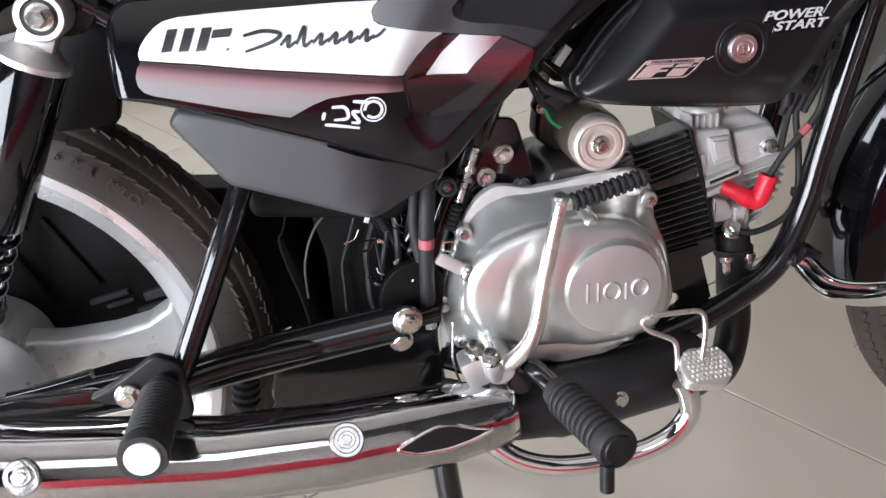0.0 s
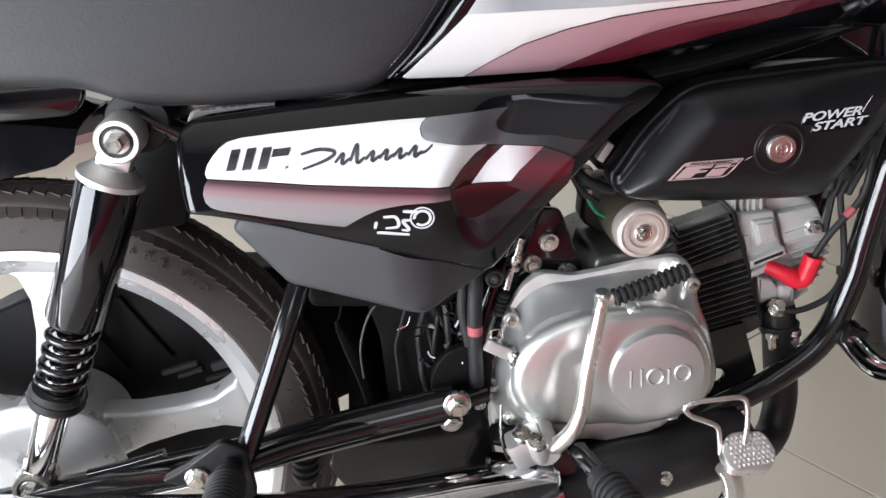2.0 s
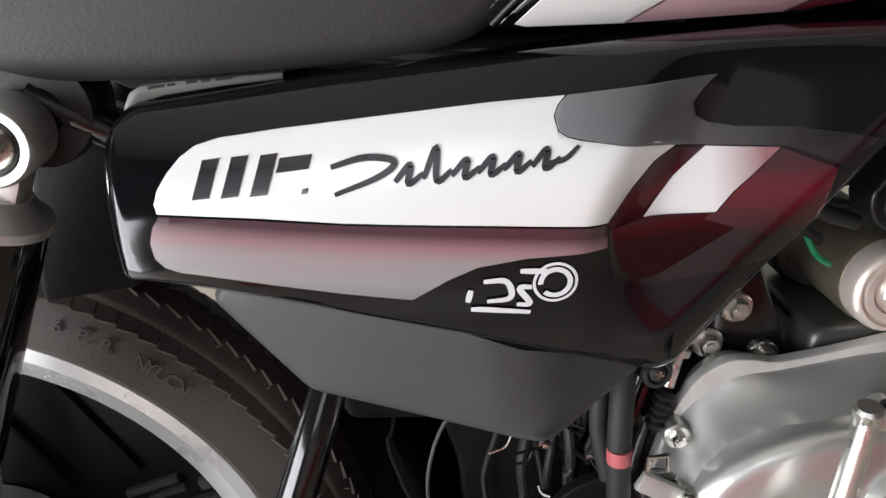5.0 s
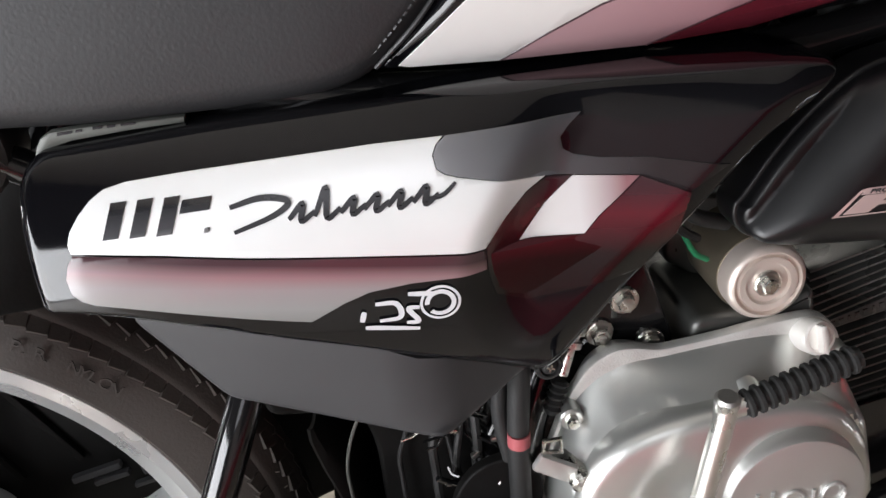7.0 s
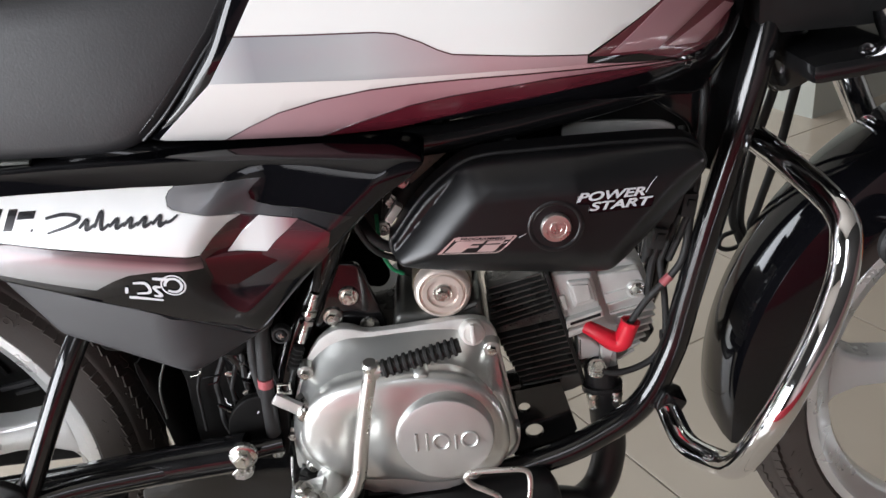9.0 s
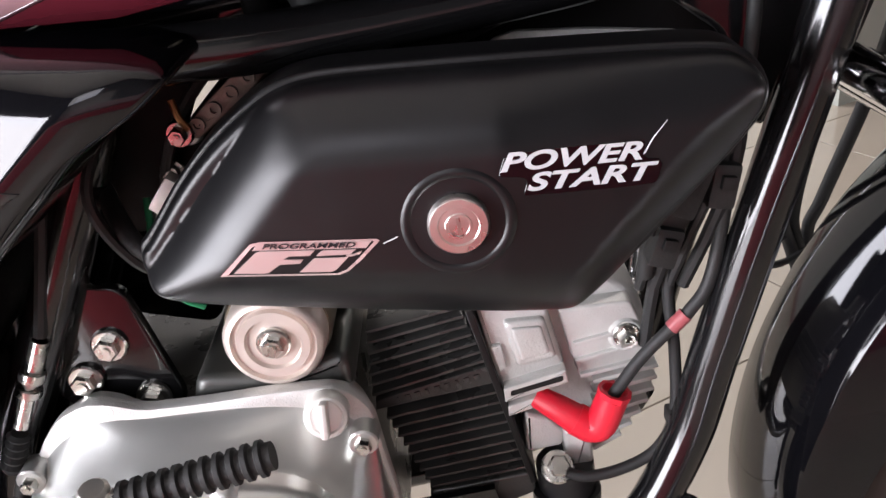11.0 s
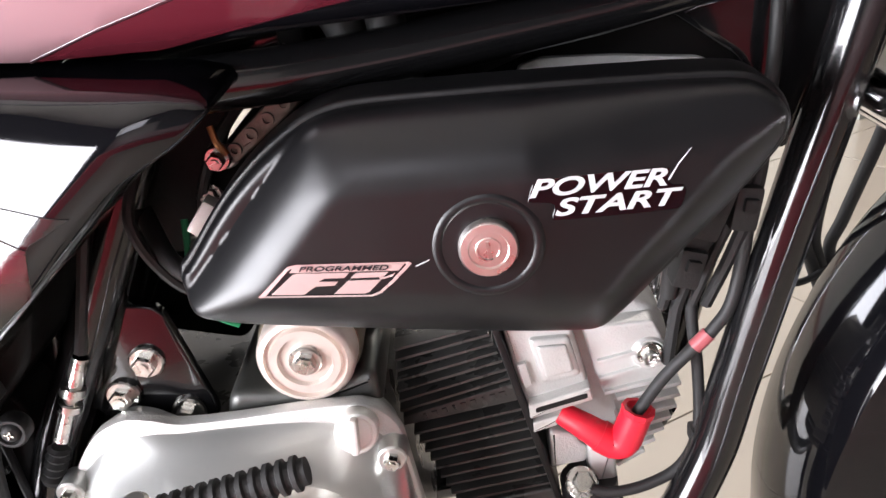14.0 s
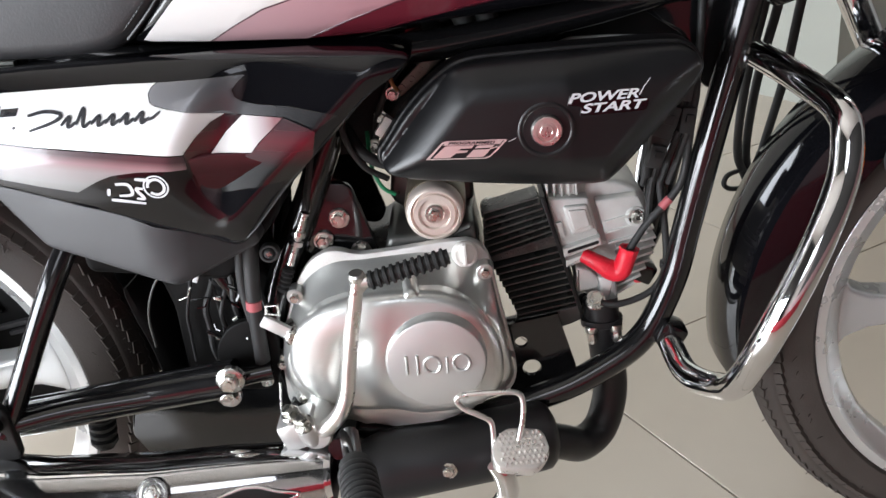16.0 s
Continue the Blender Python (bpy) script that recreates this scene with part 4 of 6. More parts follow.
for quad in ([(0.2492, 0.6660), (0.2566, 0.6661), (0.2569, 0.6673), (0.2498, 0.6674)], [(0.2582, 0.6661), (0.2612, 0.6661), (0.2615, 0.6672), (0.2585, 0.6673)], [(0.2663, 0.6661), (0.2709, 0.6660), (0.2712, 0.6671), (0.2666, 0.6673)], [(0.2729, 0.6658), (0.2770, 0.6657), (0.2772, 0.6667), (0.2732, 0.6670)], [(0.2795, 0.6656), (0.2866, 0.6653), (0.2868, 0.6662), (0.2797, 0.6666)]):
    plate(bm, quad, -0.1186, -0.1175, 0.0001, 1)
part("small_mark", bm, M_INK, strip)

# air cleaner cover
AIR = [(0.5868, 0.562), (0.5906, 0.5644), (0.61, 0.5908), (0.6265, 0.6075), (0.6431, 0.6202), (0.6577, 0.6286), (0.6742, 0.6318), (0.7004, 0.632), (0.7578, 0.6318), (0.8326, 0.63), (0.8462, 0.6256), (0.855, 0.6168), (0.8589, 0.6055), (0.855, 0.5938), (0.819, 0.5531), (0.784, 0.5155), (0.7714, 0.511), (0.6907, 0.519), (0.618, 0.53), (0.5985, 0.5372), (0.5893, 0.544), (0.5858, 0.553)]


def rise(d, low, wide, power):
    """A bevel that starts at a part of the height and eases into the face."""
    return low + (1 - low) * (1 - (1 - min(1.0, max(0.0, d / wide))) ** power)


def air_y(x, z):
    """A flat face within bevels: a broad one to the rear, softer ones above, below and towards the front."""
    rear = ((x - 0.5877) * 0.0789 - (z - 0.5516) * 0.0700) / 0.1055
    ahead = ((0.8589 - x) * 0.0823 - (0.6006 - z) * 0.0748) / 0.1112
    below = z - 0.5120 - 0.112 * (0.7714 - min(x, 0.7714))
    near = [rise(rear - 0.002, 0.30, 0.027, 1.75), rise(0.629 - z, 0.32, 0.031, 1.8), rise(below - 0.002, 0.28, 0.032, 1.8), rise(ahead - 0.003, 0.32, 0.022, 1.8)]
    f = 1 - math.log(sum(math.exp(10 * (1 - v)) for v in near) - 3) / 10
    face = 0.0285 - 0.14 * max(0.0, x - 0.745)
    return -0.1092 - face * max(0.0, f)


air = part("air_cleaner_cover", shell(dense(soften(inset(ccw(AIR), 0.0026), 3), 0.003), air_y, -0.084, 0.0055, (0.655, 0.5725), (0.790, 0.5740)), M_MATT, bike, "matt black plastic air cleaner cover")
part("cover_lip", plate(bmesh.new(), soften(ccw(AIR), 2), -0.1088, -0.086, 0.0022, 3), M_MATT, air)
part("air_box", plate(bmesh.new(), fillet(inset(ccw(AIR), 0.023), 0.02), -0.094, 0.02, 0.004), M_DEEP, bike, "black air box behind its cover")
LOCK_Y = air_y(0.7268, 0.573)
bm = lathe(bmesh.new(), [(-0.006, 0.0236), (-0.0004, 0.0236), (0.0007, 0.0222), (0.0009, 0.0208), (0.0002, 0.0192), (-0.0022, 0.0168), (-0.0040, 0.0148), (-0.0045, 0.0130), (-0.0045, 0.0)], (0.7268, LOCK_Y, 0.573), (0, -1, 0), 40)
part("lock_recess", bm, M_MATT, air)
bm = lathe(bmesh.new(), [(-0.006, 0.0125), (0.003, 0.0125), (0.0045, 0.0115), (0.0045, 0.0085), (0.0035, 0.0080), (0.0035, 0.0)], (0.7268, LOCK_Y, 0.573), (0, -1, 0), 40)
lock = part("lock", bm, M_LOCK, air, "round polished steel lock")
part("key_slot", box(bmesh.new(), (0.7270, LOCK_Y - 0.0039, 0.573), (0.0016, 0.0006, 0.0075), 0, Matrix.Rotation(radians(-8), 4, "Y")), M_STEEL, lock)
part("lock_face", lathe(bmesh.new(), [(0.0, 0.0055), (0.0008, 0.0052), (0.0008, 0.0044), (0.0, 0.0042)], (0.7268, LOCK_Y - 0.0035, 0.573), (0, -1, 0), 32), M_LOCK, lock)
lettering("power_word", "POWER", 0.7440, -0.1392, 0.5932, 0.0104, air, M_LETTER, 0.28, 1.56, -2.5, 0.00028, None, air_y)
lettering("start_word", "START", 0.7542, -0.1388, 0.5838, 0.0102, air, M_LETTER, 0.28, 1.67, -2.5, 0.00028, None, air_y)
FI = [(0.6281, 0.5571), (0.6430, 0.5711), (0.6471, 0.5717), (0.6937, 0.5690), (0.6948, 0.5681), (0.6864, 0.5600), (0.6806, 0.5554), (0.6767, 0.5540)]
FI_IN = [(0.6316, 0.5579), (0.6434, 0.5696), (0.6477, 0.5710), (0.6915, 0.5686), (0.6925, 0.5679), (0.6854, 0.5609), (0.6800, 0.5563), (0.6761, 0.5549)]
st = bmesh.new()
for k in range(len(FI)):
    j = (k + 1) % len(FI)
    st.faces.new([st.verts.new((x, air_y(x, z) - 0.0006, z)) for x, z in (FI[k], FI[j], FI_IN[j], FI_IN[k])])
for shape in ([(0.6433, 0.5681), (0.6455, 0.5707), (0.6483, 0.5711), (0.6918, 0.5684), (0.6890, 0.5653)],
              [(0.6341, 0.5583), (0.6445, 0.5670), (0.6465, 0.5675), (0.6684, 0.5661), (0.6659, 0.5638), (0.6577, 0.5642), (0.6551, 0.5630), (0.6631, 0.5623), (0.6615, 0.5606), (0.6534, 0.5608), (0.6503, 0.5589), (0.6482, 0.5574), (0.6463, 0.5573)],
              [(0.6608, 0.5566), (0.6675, 0.5624), (0.6813, 0.5617), (0.6757, 0.5564), (0.6738, 0.5557)],
              [(0.6685, 0.5634), (0.6707, 0.5653), (0.6726, 0.5657), (0.6848, 0.5650), (0.6822, 0.5629)],
              [(0.6805, 0.5626), (0.6834, 0.5628), (0.6873, 0.5641), (0.6862, 0.5628), (0.6830, 0.5620), (0.6808, 0.5619)]):
    plate(st, shape, lambda x, z: air_y(x, z) - 0.0006, lambda x, z: air_y(x, z) + 0.0004, 0.0001, 1)
part("sticker", st, M_STICK, air, "pink silver sticker")
lettering("sticker_word", "PROGRAMMED", 0.6473, -0.1391, 0.5688, 0.0031, air, M_INK, 0.3, 1.78, -3.8, 0.00006, None, lambda x, z: air_y(x, z) - 0.0005)
part("word_sticker", decal(soften([(0.7437, 0.5917), (0.7469, 0.6007), (0.7950, 0.5987), (0.8005, 0.5984), (0.8028, 0.5975), (0.8012, 0.5905), (0.8102, 0.5894), (0.8081, 0.5807), (0.8056, 0.5788), (0.7540, 0.5813), (0.7533, 0.5824), (0.7550, 0.5877), (0.7533, 0.5894), (0.7446, 0.5907)], 1), air_y, 0.004, 0.0004), M_BLACK, air, "gloss black sticker under the white words")
part("scuff", decal([(0.8015, 0.5924), (0.8021, 0.5935), (0.8056, 0.5991), (0.8112, 0.6049), (0.8058, 0.5986), (0.8025, 0.5927)], air_y, 0.003, 0.0006), M_LETTER, air)
part("scuff", decal([(0.6960, 0.5666), (0.7022, 0.5691), (0.7020, 0.5686), (0.6963, 0.5662)], air_y, 0.003, 0.0005), M_LETTER, air)

# engine: crankcase, covers
engine = part("crankcase", plate(bmesh.new(), fillet([(0.4516, 0.3258), (0.456, 0.395), (0.500, 0.420), (0.565, 0.425), (0.590, 0.445), (0.662, 0.450), (0.668, 0.3983), (0.682, 0.3051), (0.6309, 0.2792), (0.5044, 0.2792)], 0.012), -0.066, 0.10, 0.006), M_CYL, bike, "black painted crankcase")
COVER = [(0.462, 0.296), (0.464, 0.340), (0.470, 0.372), (0.482, 0.403), (0.494, 0.430), (0.508, 0.448), (0.524, 0.4555), (0.537, 0.454), (0.552, 0.449), (0.581, 0.450), (0.628, 0.454), (0.658, 0.4545), (0.671, 0.440), (0.676, 0.400), (0.685, 0.345), (0.689, 0.312), (0.684, 0.292), (0.665, 0.283), (0.628, 0.275), (0.557, 0.271), (0.516, 0.277), (0.474, 0.284)]


def cover_y(x, z):
    """Level under the clutch dome, sloping back above it and to the rear."""
    a = math.sqrt(((x - 0.583) / 0.110) ** 2 + ((z - 0.356) / 0.076) ** 2)
    t = max(0.0, a - 0.96)
    return -0.1165 + 0.050 * (1 - math.exp(-t * 4.5))


DOME = [(0.478, 0.359), (0.482, 0.384), (0.497, 0.407), (0.519, 0.422), (0.546, 0.429), (0.573, 0.431), (0.603, 0.431), (0.633, 0.426), (0.656, 0.412), (0.670, 0.390), (0.678, 0.360), (0.678, 0.330), (0.668, 0.309), (0.642, 0.300), (0.597, 0.299), (0.549, 0.305), (0.508, 0.317), (0.487, 0.335)]


def dome_y(x, z):
    """A shallow dome with a crescent hollow beside the badge disc."""
    a = ((x - 0.583) / 0.105) ** 2 + ((z - 0.361) / 0.075) ** 2
    d = math.hypot(x - 0.6168, z - 0.365)
    side = min(1.0, max(0.0, (0.5985 - x) / 0.02))
    hollow = 0.0065 * math.exp(-((d - 0.078) / 0.016) ** 2) * side * min(1.0, max(0.0, (0.402 - z) / 0.02))
    return -0.1225 - 0.0115 * max(0.0, 1 - a) + hollow


part("cover_gasket", plate(bmesh.new(), inset(ccw(COVER), -0.0025), -0.078, -0.070, 0.002, 2, 0, False, 1.0, 0.016), M_CAST, engine)
cover = part("clutch_cover", plate(bmesh.new(), dense(fillet(COVER, 0.012), 0.006), cover_y, -0.070, 0.012, 6, 0.006), M_COVER, bike, "silver painted engine cover with a round badge")
part("clutch_bulge", plate(bmesh.new(), dense(fillet(DOME, 0.012), 0.006), dome_y, -0.10, 0.009, 5, 0.005), M_COVER, cover, "raised silver clutch dome")
bm = lathe(bmesh.new(), [(-0.02, 0.0475), (0.000, 0.0470), (0.0112, 0.0462), (0.0150, 0.0456), (0.0170, 0.0446), (0.0178, 0.0425), (0.0178, 0)], (0.6168, -0.1225, 0.3650), (0, -1, 0), 72)
part("badge_disc", bm, M_BADGE, cover, "raised round badge disc")
# raised badge on the bulge, as plain shapes
bm = bmesh.new()
for pts in ([(0.590, 0.357), (0.5905, 0.3765)], [(0.600, 0.3565), (0.6005, 0.376)], [(0.6265, 0.3555), (0.627, 0.372)]):
    tube(bm, [(x, -0.1409, z) for x, z in pts], 0.0013, 8, 1)
for cx in (0.6135, 0.6400):
    tube(bm, [(cx + 0.0075 * math.cos(k * 0.5236), -0.1409, 0.3650 + 0.0085 * math.sin(k * 0.5236)) for k in range(13)], 0.0014, 8, 1)
part("badge_mark", bm, M_BADGE, cover)
for x, z in ((0.489, 0.419), (0.4653, 0.3486), (0.4791, 0.3072), (0.668, 0.428), (0.682, 0.3279)):
    part("cover_lug", lathe(bmesh.new(), [(-0.012, 0.0085), (0.001, 0.0080), (0.002, 0.007), (0.002, 0)], (x, -0.088, z), (0, -1, 0), 18), M_COVER, cover)
    bolt("cover_bolt", cover, (x, -0.090, z), 0.0046, high=0.004, washer=False)
filler = part("oil_filler_cap", lathe(bmesh.new(), [(-0.014, 0.0118), (0.002, 0.0118), (0.004, 0.0106), (0.0045, 0.0090), (0.0038, 0.0080), (0.0045, 0)], (0.6512, -0.089, 0.4475), (0.1, -1, 0.35), 28), M_CREAM, engine, "pale oil filler cap")
part("cap_grip", box(bmesh.new(), (0.6512, -0.0965, 0.4502), (0.0042, 0.009, 0.019), 0.0018, Matrix.Rotation(radians(-19), 4, "X")), M_CREAM, filler)
part("breather_stub", lathe(bmesh.new(), [(-0.012, 0.0085), (0.006, 0.0080), (0.010, 0.0072), (0.012, 0.0050), (0.012, 0)], (0.600, -0.112, 0.427), (0.1, -1, -0.15), 20), M_COVER, engine)
# upper casting behind the cover and round the starter
part("upper_casting", plate(bmesh.new(), fillet([(0.572, 0.430), (0.580, 0.462), (0.625, 0.458), (0.662, 0.470), (0.664, 0.440), (0.62, 0.425)], 0.008), -0.066, 0.02, 0.006, 4), M_DARKCAST, engine)
bm = lathe(bmesh.new(), [(0.040, 0.0272), (0.056, 0.0268), (0.059, 0.0250), (0.0600, 0.0225), (0.0575, 0.0215), (0.0575, 0.0200), (0.0600, 0.0190), (0.0600, 0.0150), (0.0575, 0.0140), (0.0575, 0.0)], (0.6267, -0.012, 0.482), (0, -1, 0), 48)
starter = part("starter_motor", lathe(bmesh.new(), [(-0.02, 0), (-0.02, 0.029), (0.040, 0.029), (0.0435, 0.0278), (0.0435, 0.0)], (0.6267, -0.012, 0.482), (0, -1, 0), 48), M_STARTER, engine, "round olive brown starter motor")
part("end_cap", bm, M_ENDCAP, starter, "pale brushed end cap")
bolt("starter_bolt", starter, (0.6267, -0.070, 0.482), 0.0062, high=0.006)
part("starter_bracket", plate(bmesh.new(), fillet([(0.5803, 0.475), (0.5866, 0.515), (0.6098, 0.522), (0.6393, 0.513), (0.655, 0.495), (0.664, 0.488), (0.664, 0.468), (0.652, 0.462), (0.6098, 0.452)], 0.008), -0.006, 0.022, 0.005, 3), M_DARKCAST, engine)
bolt("starter_screw", engine, (0.678, -0.014, 0.4535), 0.0060)
part("starter_lug", lathe(bmesh.new(), [(-0.02, 0.0095), (0.0, 0.0092), (0.002, 0.008), (0.002, 0)], (0.678, -0.012, 0.4535), (0, -1, 0), 20), M_CAST, engine)
for x, z in ((0.5875, 0.5065), (0.6010, 0.4520), (0.6155, 0.4500)):
    part("starter_lug", lathe(bmesh.new(), [(-0.012, 0.0075), (0.0, 0.0072), (0.0015, 0.006), (0.0015, 0)], (x, -0.004, z), (0, -1, 0), 18), M_STARTER, engine)
    bolt("starter_screw", engine, (x, -0.006, z), 0.0042, high=0.004)

# cylinder with its cooling fins, each a thin plate
cylinder = part("cylinder", plate(bmesh.new(), [(0.672, 0.422), (0.675, 0.436), (0.733, 0.444), (0.754, 0.360), (0.702, 0.343), (0.694, 0.358)], -0.022, 0.045, 0.003), M_CYL, bike, "black painted finned engine cylinder")


def fin(a, b, thick, y0, y1, parent, material):
    (x0, z0), (x1, z1) = a, b
    d = Vector((x1 - x0, 0, z1 - z0))
    turn = Matrix.Rotation(-math.atan2(d.z, d.x), 4, "Y")
    bm = box(bmesh.new(), ((x0 + x1) / 2, (y0 + y1) / 2, (z0 + z1) / 2), (d.length, abs(y1 - y0), thick), 0.0008, turn)
    return part("fin", bm, material, parent)


for k in range(7):
    fin((0.6695 + 0.0002 * k, 0.4235 + 0.0071 * k), (0.7355 - 0.0020 * k, 0.4415 + 0.0060 * k), 0.0021, -0.042, 0.022 - 0.0055 * k, cylinder, M_CYL)
part("fin_block", plate(bmesh.new(), [(0.6705, 0.4125), (0.6710, 0.4195), (0.7365, 0.4372), (0.7400, 0.4250)], -0.0415, 0.055, 0.0012), M_CYL, cylinder)
for k in range(9):
    x = 0.684 + 0.0058 * k
    part("cast_mark", box(bmesh.new(), (x, -0.0420, 0.4192 + 0.25 * (x - 0.684)), (0.0034 if k % 3 else 0.0016, 0.0010, 0.0036), 0.0003, Matrix.Rotation(radians(-14), 4, "Y")), M_CYL, cylinder)
for k in range(9):
    fin((0.6760 + 0.0026 * k, 0.4065 - 0.0068 * k), (0.7410 + 0.0019 * k, 0.4190 - 0.0071 * k), 0.0021, -0.042, 0.058, cylinder, M_CYL)
part("fin_foot", plate(bmesh.new(), fillet([(0.696, 0.349), (0.698, 0.326), (0.748, 0.336), (0.762, 0.342), (0.760, 0.358), (0.712, 0.350)], 0.004), -0.0415, 0.055, 0.002), M_CYL, cylinder)
part("head_gasket", plate(bmesh.new(), [(0.7258, 0.476), (0.7300, 0.477), (0.7625, 0.350), (0.7585, 0.349)], -0.0425, 0.06, 0.001), M_INNER, cylinder)

# pale intake collar on its black seal, under the air cleaner cover
collar = part("intake_collar", lathe(bmesh.new(), [(0.003, 0.0), (0.003, 0.0238), (0.005, 0.0245), (0.013, 0.0240), (0.016, 0.0225), (0.017, 0.0)], (0.7530, 0.006, 0.4660), (0.12, -0.05, 1), 32), M_CAST, bike, "pale cast intake collar")
part("seal", lathe(bmesh.new(), [(-0.008, 0.0), (-0.008, 0.0225), (0.0028, 0.0232), (0.0028, 0.0)], (0.7530, 0.006, 0.4660), (0.12, -0.05, 1), 32), M_RUBBER, collar)
bolt("collar_bolt", collar, (0.7700, -0.006, 0.4800), 0.0042, (0.12, -0.05, 1), 0.004)

# cylinder head
head = part("cylinder_head", plate(bmesh.new(), fillet([(0.731, 0.476), (0.757, 0.480), (0.802, 0.480), (0.827, 0.466), (0.836, 0.430), (0.833, 0.390), (0.812, 0.363), (0.787, 0.354), (0.764, 0.355)], 0.010), -0.018, 0.06, 0.006, 4), M_CAST, bike, "bare cast aluminium cylinder head")
part("rocker_box", plate(bmesh.new(), fillet([(0.7325, 0.4725), (0.7715, 0.4705), (0.7765, 0.450), (0.783, 0.4205), (0.7465, 0.4075), (0.7400, 0.434)], 0.003), -0.036, -0.01, 0.0022, 3), M_CAST, head)
part("rocker_pocket", plate(bmesh.new(), [(0.7470, 0.4645), (0.7700, 0.4650), (0.7765, 0.4385), (0.7540, 0.4340)], -0.0405, -0.03, 0.0018, 3, 0, False, 1.6, 0.003), M_CAST, head)
part("rocker_plate", plate(bmesh.new(), [(0.7510, 0.4610), (0.7680, 0.4612), (0.7725, 0.4430), (0.7560, 0.4395)], -0.0425, -0.035, 0.0012, 3, 0, False, 1.6, 0.002), M_CAST, head)
part("rocker_boss", plate(bmesh.new(), fillet([(0.7390, 0.448), (0.7450, 0.449), (0.7480, 0.434), (0.7430, 0.431)], 0.001), -0.0395, -0.03, 0.0010, 2), M_CAST, head)
part("rocker_step", plate(bmesh.new(), fillet([(0.7455, 0.4125), (0.7450, 0.4222), (0.7810, 0.4322), (0.7828, 0.4235)], 0.0012), -0.044, -0.02, 0.0012, 3), M_CAST, head)
# black strip laid on the step for the shade in its recess
part("step_shade", plate(bmesh.new(), fillet([(0.7490, 0.4172), (0.7490, 0.4206), (0.7792, 0.4287), (0.7795, 0.4252)], 0.001), -0.0444, -0.04, 0.0002, 1), M_INNER, head)
part("rocker_step", plate(bmesh.new(), fillet([(0.7470, 0.4015), (0.7470, 0.4090), (0.7690, 0.4150), (0.7695, 0.4088)], 0.0012), -0.043, -0.02, 0.0012, 3), M_CAST, head)
part("cam_cover", plate(bmesh.new(), fillet([(0.7785, 0.4640), (0.8200, 0.4660), (0.8285, 0.446), (0.8335, 0.4300), (0.7915, 0.4155), (0.7860, 0.4320), (0.7815, 0.4510)], 0.003), -0.0300, 0.0, 0.002, 3), M_CAST, head)
for a, b in (((0.787, 0.4410), (0.813, 0.4470)), ((0.788, 0.4290), (0.824, 0.4380)), ((0.791, 0.4190), (0.829, 0.4270))):
    fin(a, b, 0.0026, -0.0330, -0.02, head, M_CAST)
for k in range(-5, 7):
    fin((0.799, 0.4110 - 0.0084 * k), (0.8375 - 0.0006 * max(0, k) ** 2 - 0.0008 * max(0, -k) ** 2, 0.4195 - 0.0081 * k), 0.0028, -0.0285 if k >= 0 else -0.0245, 0.056, head, M_CAST)
for k in range(5):
    fin((0.7335 + 0.0070 * k, 0.4715), (0.7335 + 0.0070 * k, 0.4860), 0.0022, -0.030, 0.05, head, M_CAST)
part("plug_boss", plate(bmesh.new(), fillet([(0.757, 0.398), (0.772, 0.394), (0.780, 0.382), (0.779, 0.372), (0.757, 0.369)], 0.003), -0.037, -0.01, 0.003, 3), M_CAST, head)
part("outlet_block", plate(bmesh.new(), fillet([(0.779, 0.386), (0.796, 0.388), (0.798, 0.346), (0.782, 0.344)], 0.003), -0.040, 0.0, 0.003, 3), M_CAST, head)
bolt("head_nut", head, (0.7745, -0.046, 0.3640), 0.0070, (0, -0.7, 0.7), 0.010)
bolt("head_bolt", head, (0.8175, -0.031, 0.4445), 0.0058)
part("bolt_boss", lathe(bmesh.new(), [(-0.02, 0.011), (0.0, 0.0105), (0.002, 0.009), (0.002, 0)], (0.8175, -0.031, 0.4445), (0, -1, 0.1), 24), M_CAST, head)
part("intake_flange", lathe(bmesh.new(), [(-0.015, 0.022), (0.004, 0.022), (0.006, 0.0205), (0.007, 0.016), (0.030, 0.016), (0.030, 0)], (0.755, -0.004, 0.484), (0.05, 0, 1), 32), M_CAST, head, "cast intake flange")
bolt("intake_bolt", head, (0.773, -0.012, 0.489), 0.0045, (0, 0, 1), 0.005)
# spark plug cap and lead
cap = part("plug_cap", tube(bmesh.new(), [(0.7640, -0.038, 0.4115), (0.776, -0.044, 0.4060), (0.788, -0.048, 0.3985)], (0.0068, 0.0094), 16), M_RED, bike, "bright red rubber spark plug cap")
part("cap_elbow", tube(bmesh.new(), [(0.7855, -0.047, 0.4000), (0.7935, -0.0495, 0.3960), (0.7990, -0.0515, 0.3985), (0.8025, -0.0525, 0.4080), (0.8060, -0.053, 0.4190)], (0.0098, 0.0092), 16), M_RED, cap)
bm = lathe(bmesh.new(), [(0, 0.0070), (0.002, 0.0094), (0.006, 0.0100), (0.006, 0.0075), (0.003, 0.0060), (0.003, 0)], (0.8055, -0.053, 0.4165), (0.28, 0, 1), 9)
part("cap_lip", bm, M_RED, cap)
part("plug_lead", tube(bmesh.new(), [(0.806, -0.053, 0.419), (0.820, -0.054, 0.442), (0.834, -0.055, 0.459), (0.846, -0.055, 0.472), (0.857, -0.054, 0.494), (0.865, -0.050, 0.555), (0.871, -0.046, 0.61), (0.875, -0.035, 0.66)], 0.0036, 12), M_RUBBER, bike)
part("lead_tape", tube(bmesh.new(), [(0.8365, -0.0552, 0.4620), (0.8440, -0.0552, 0.4700)], 0.0043, 10, 1), M_REDTAPE, bike)
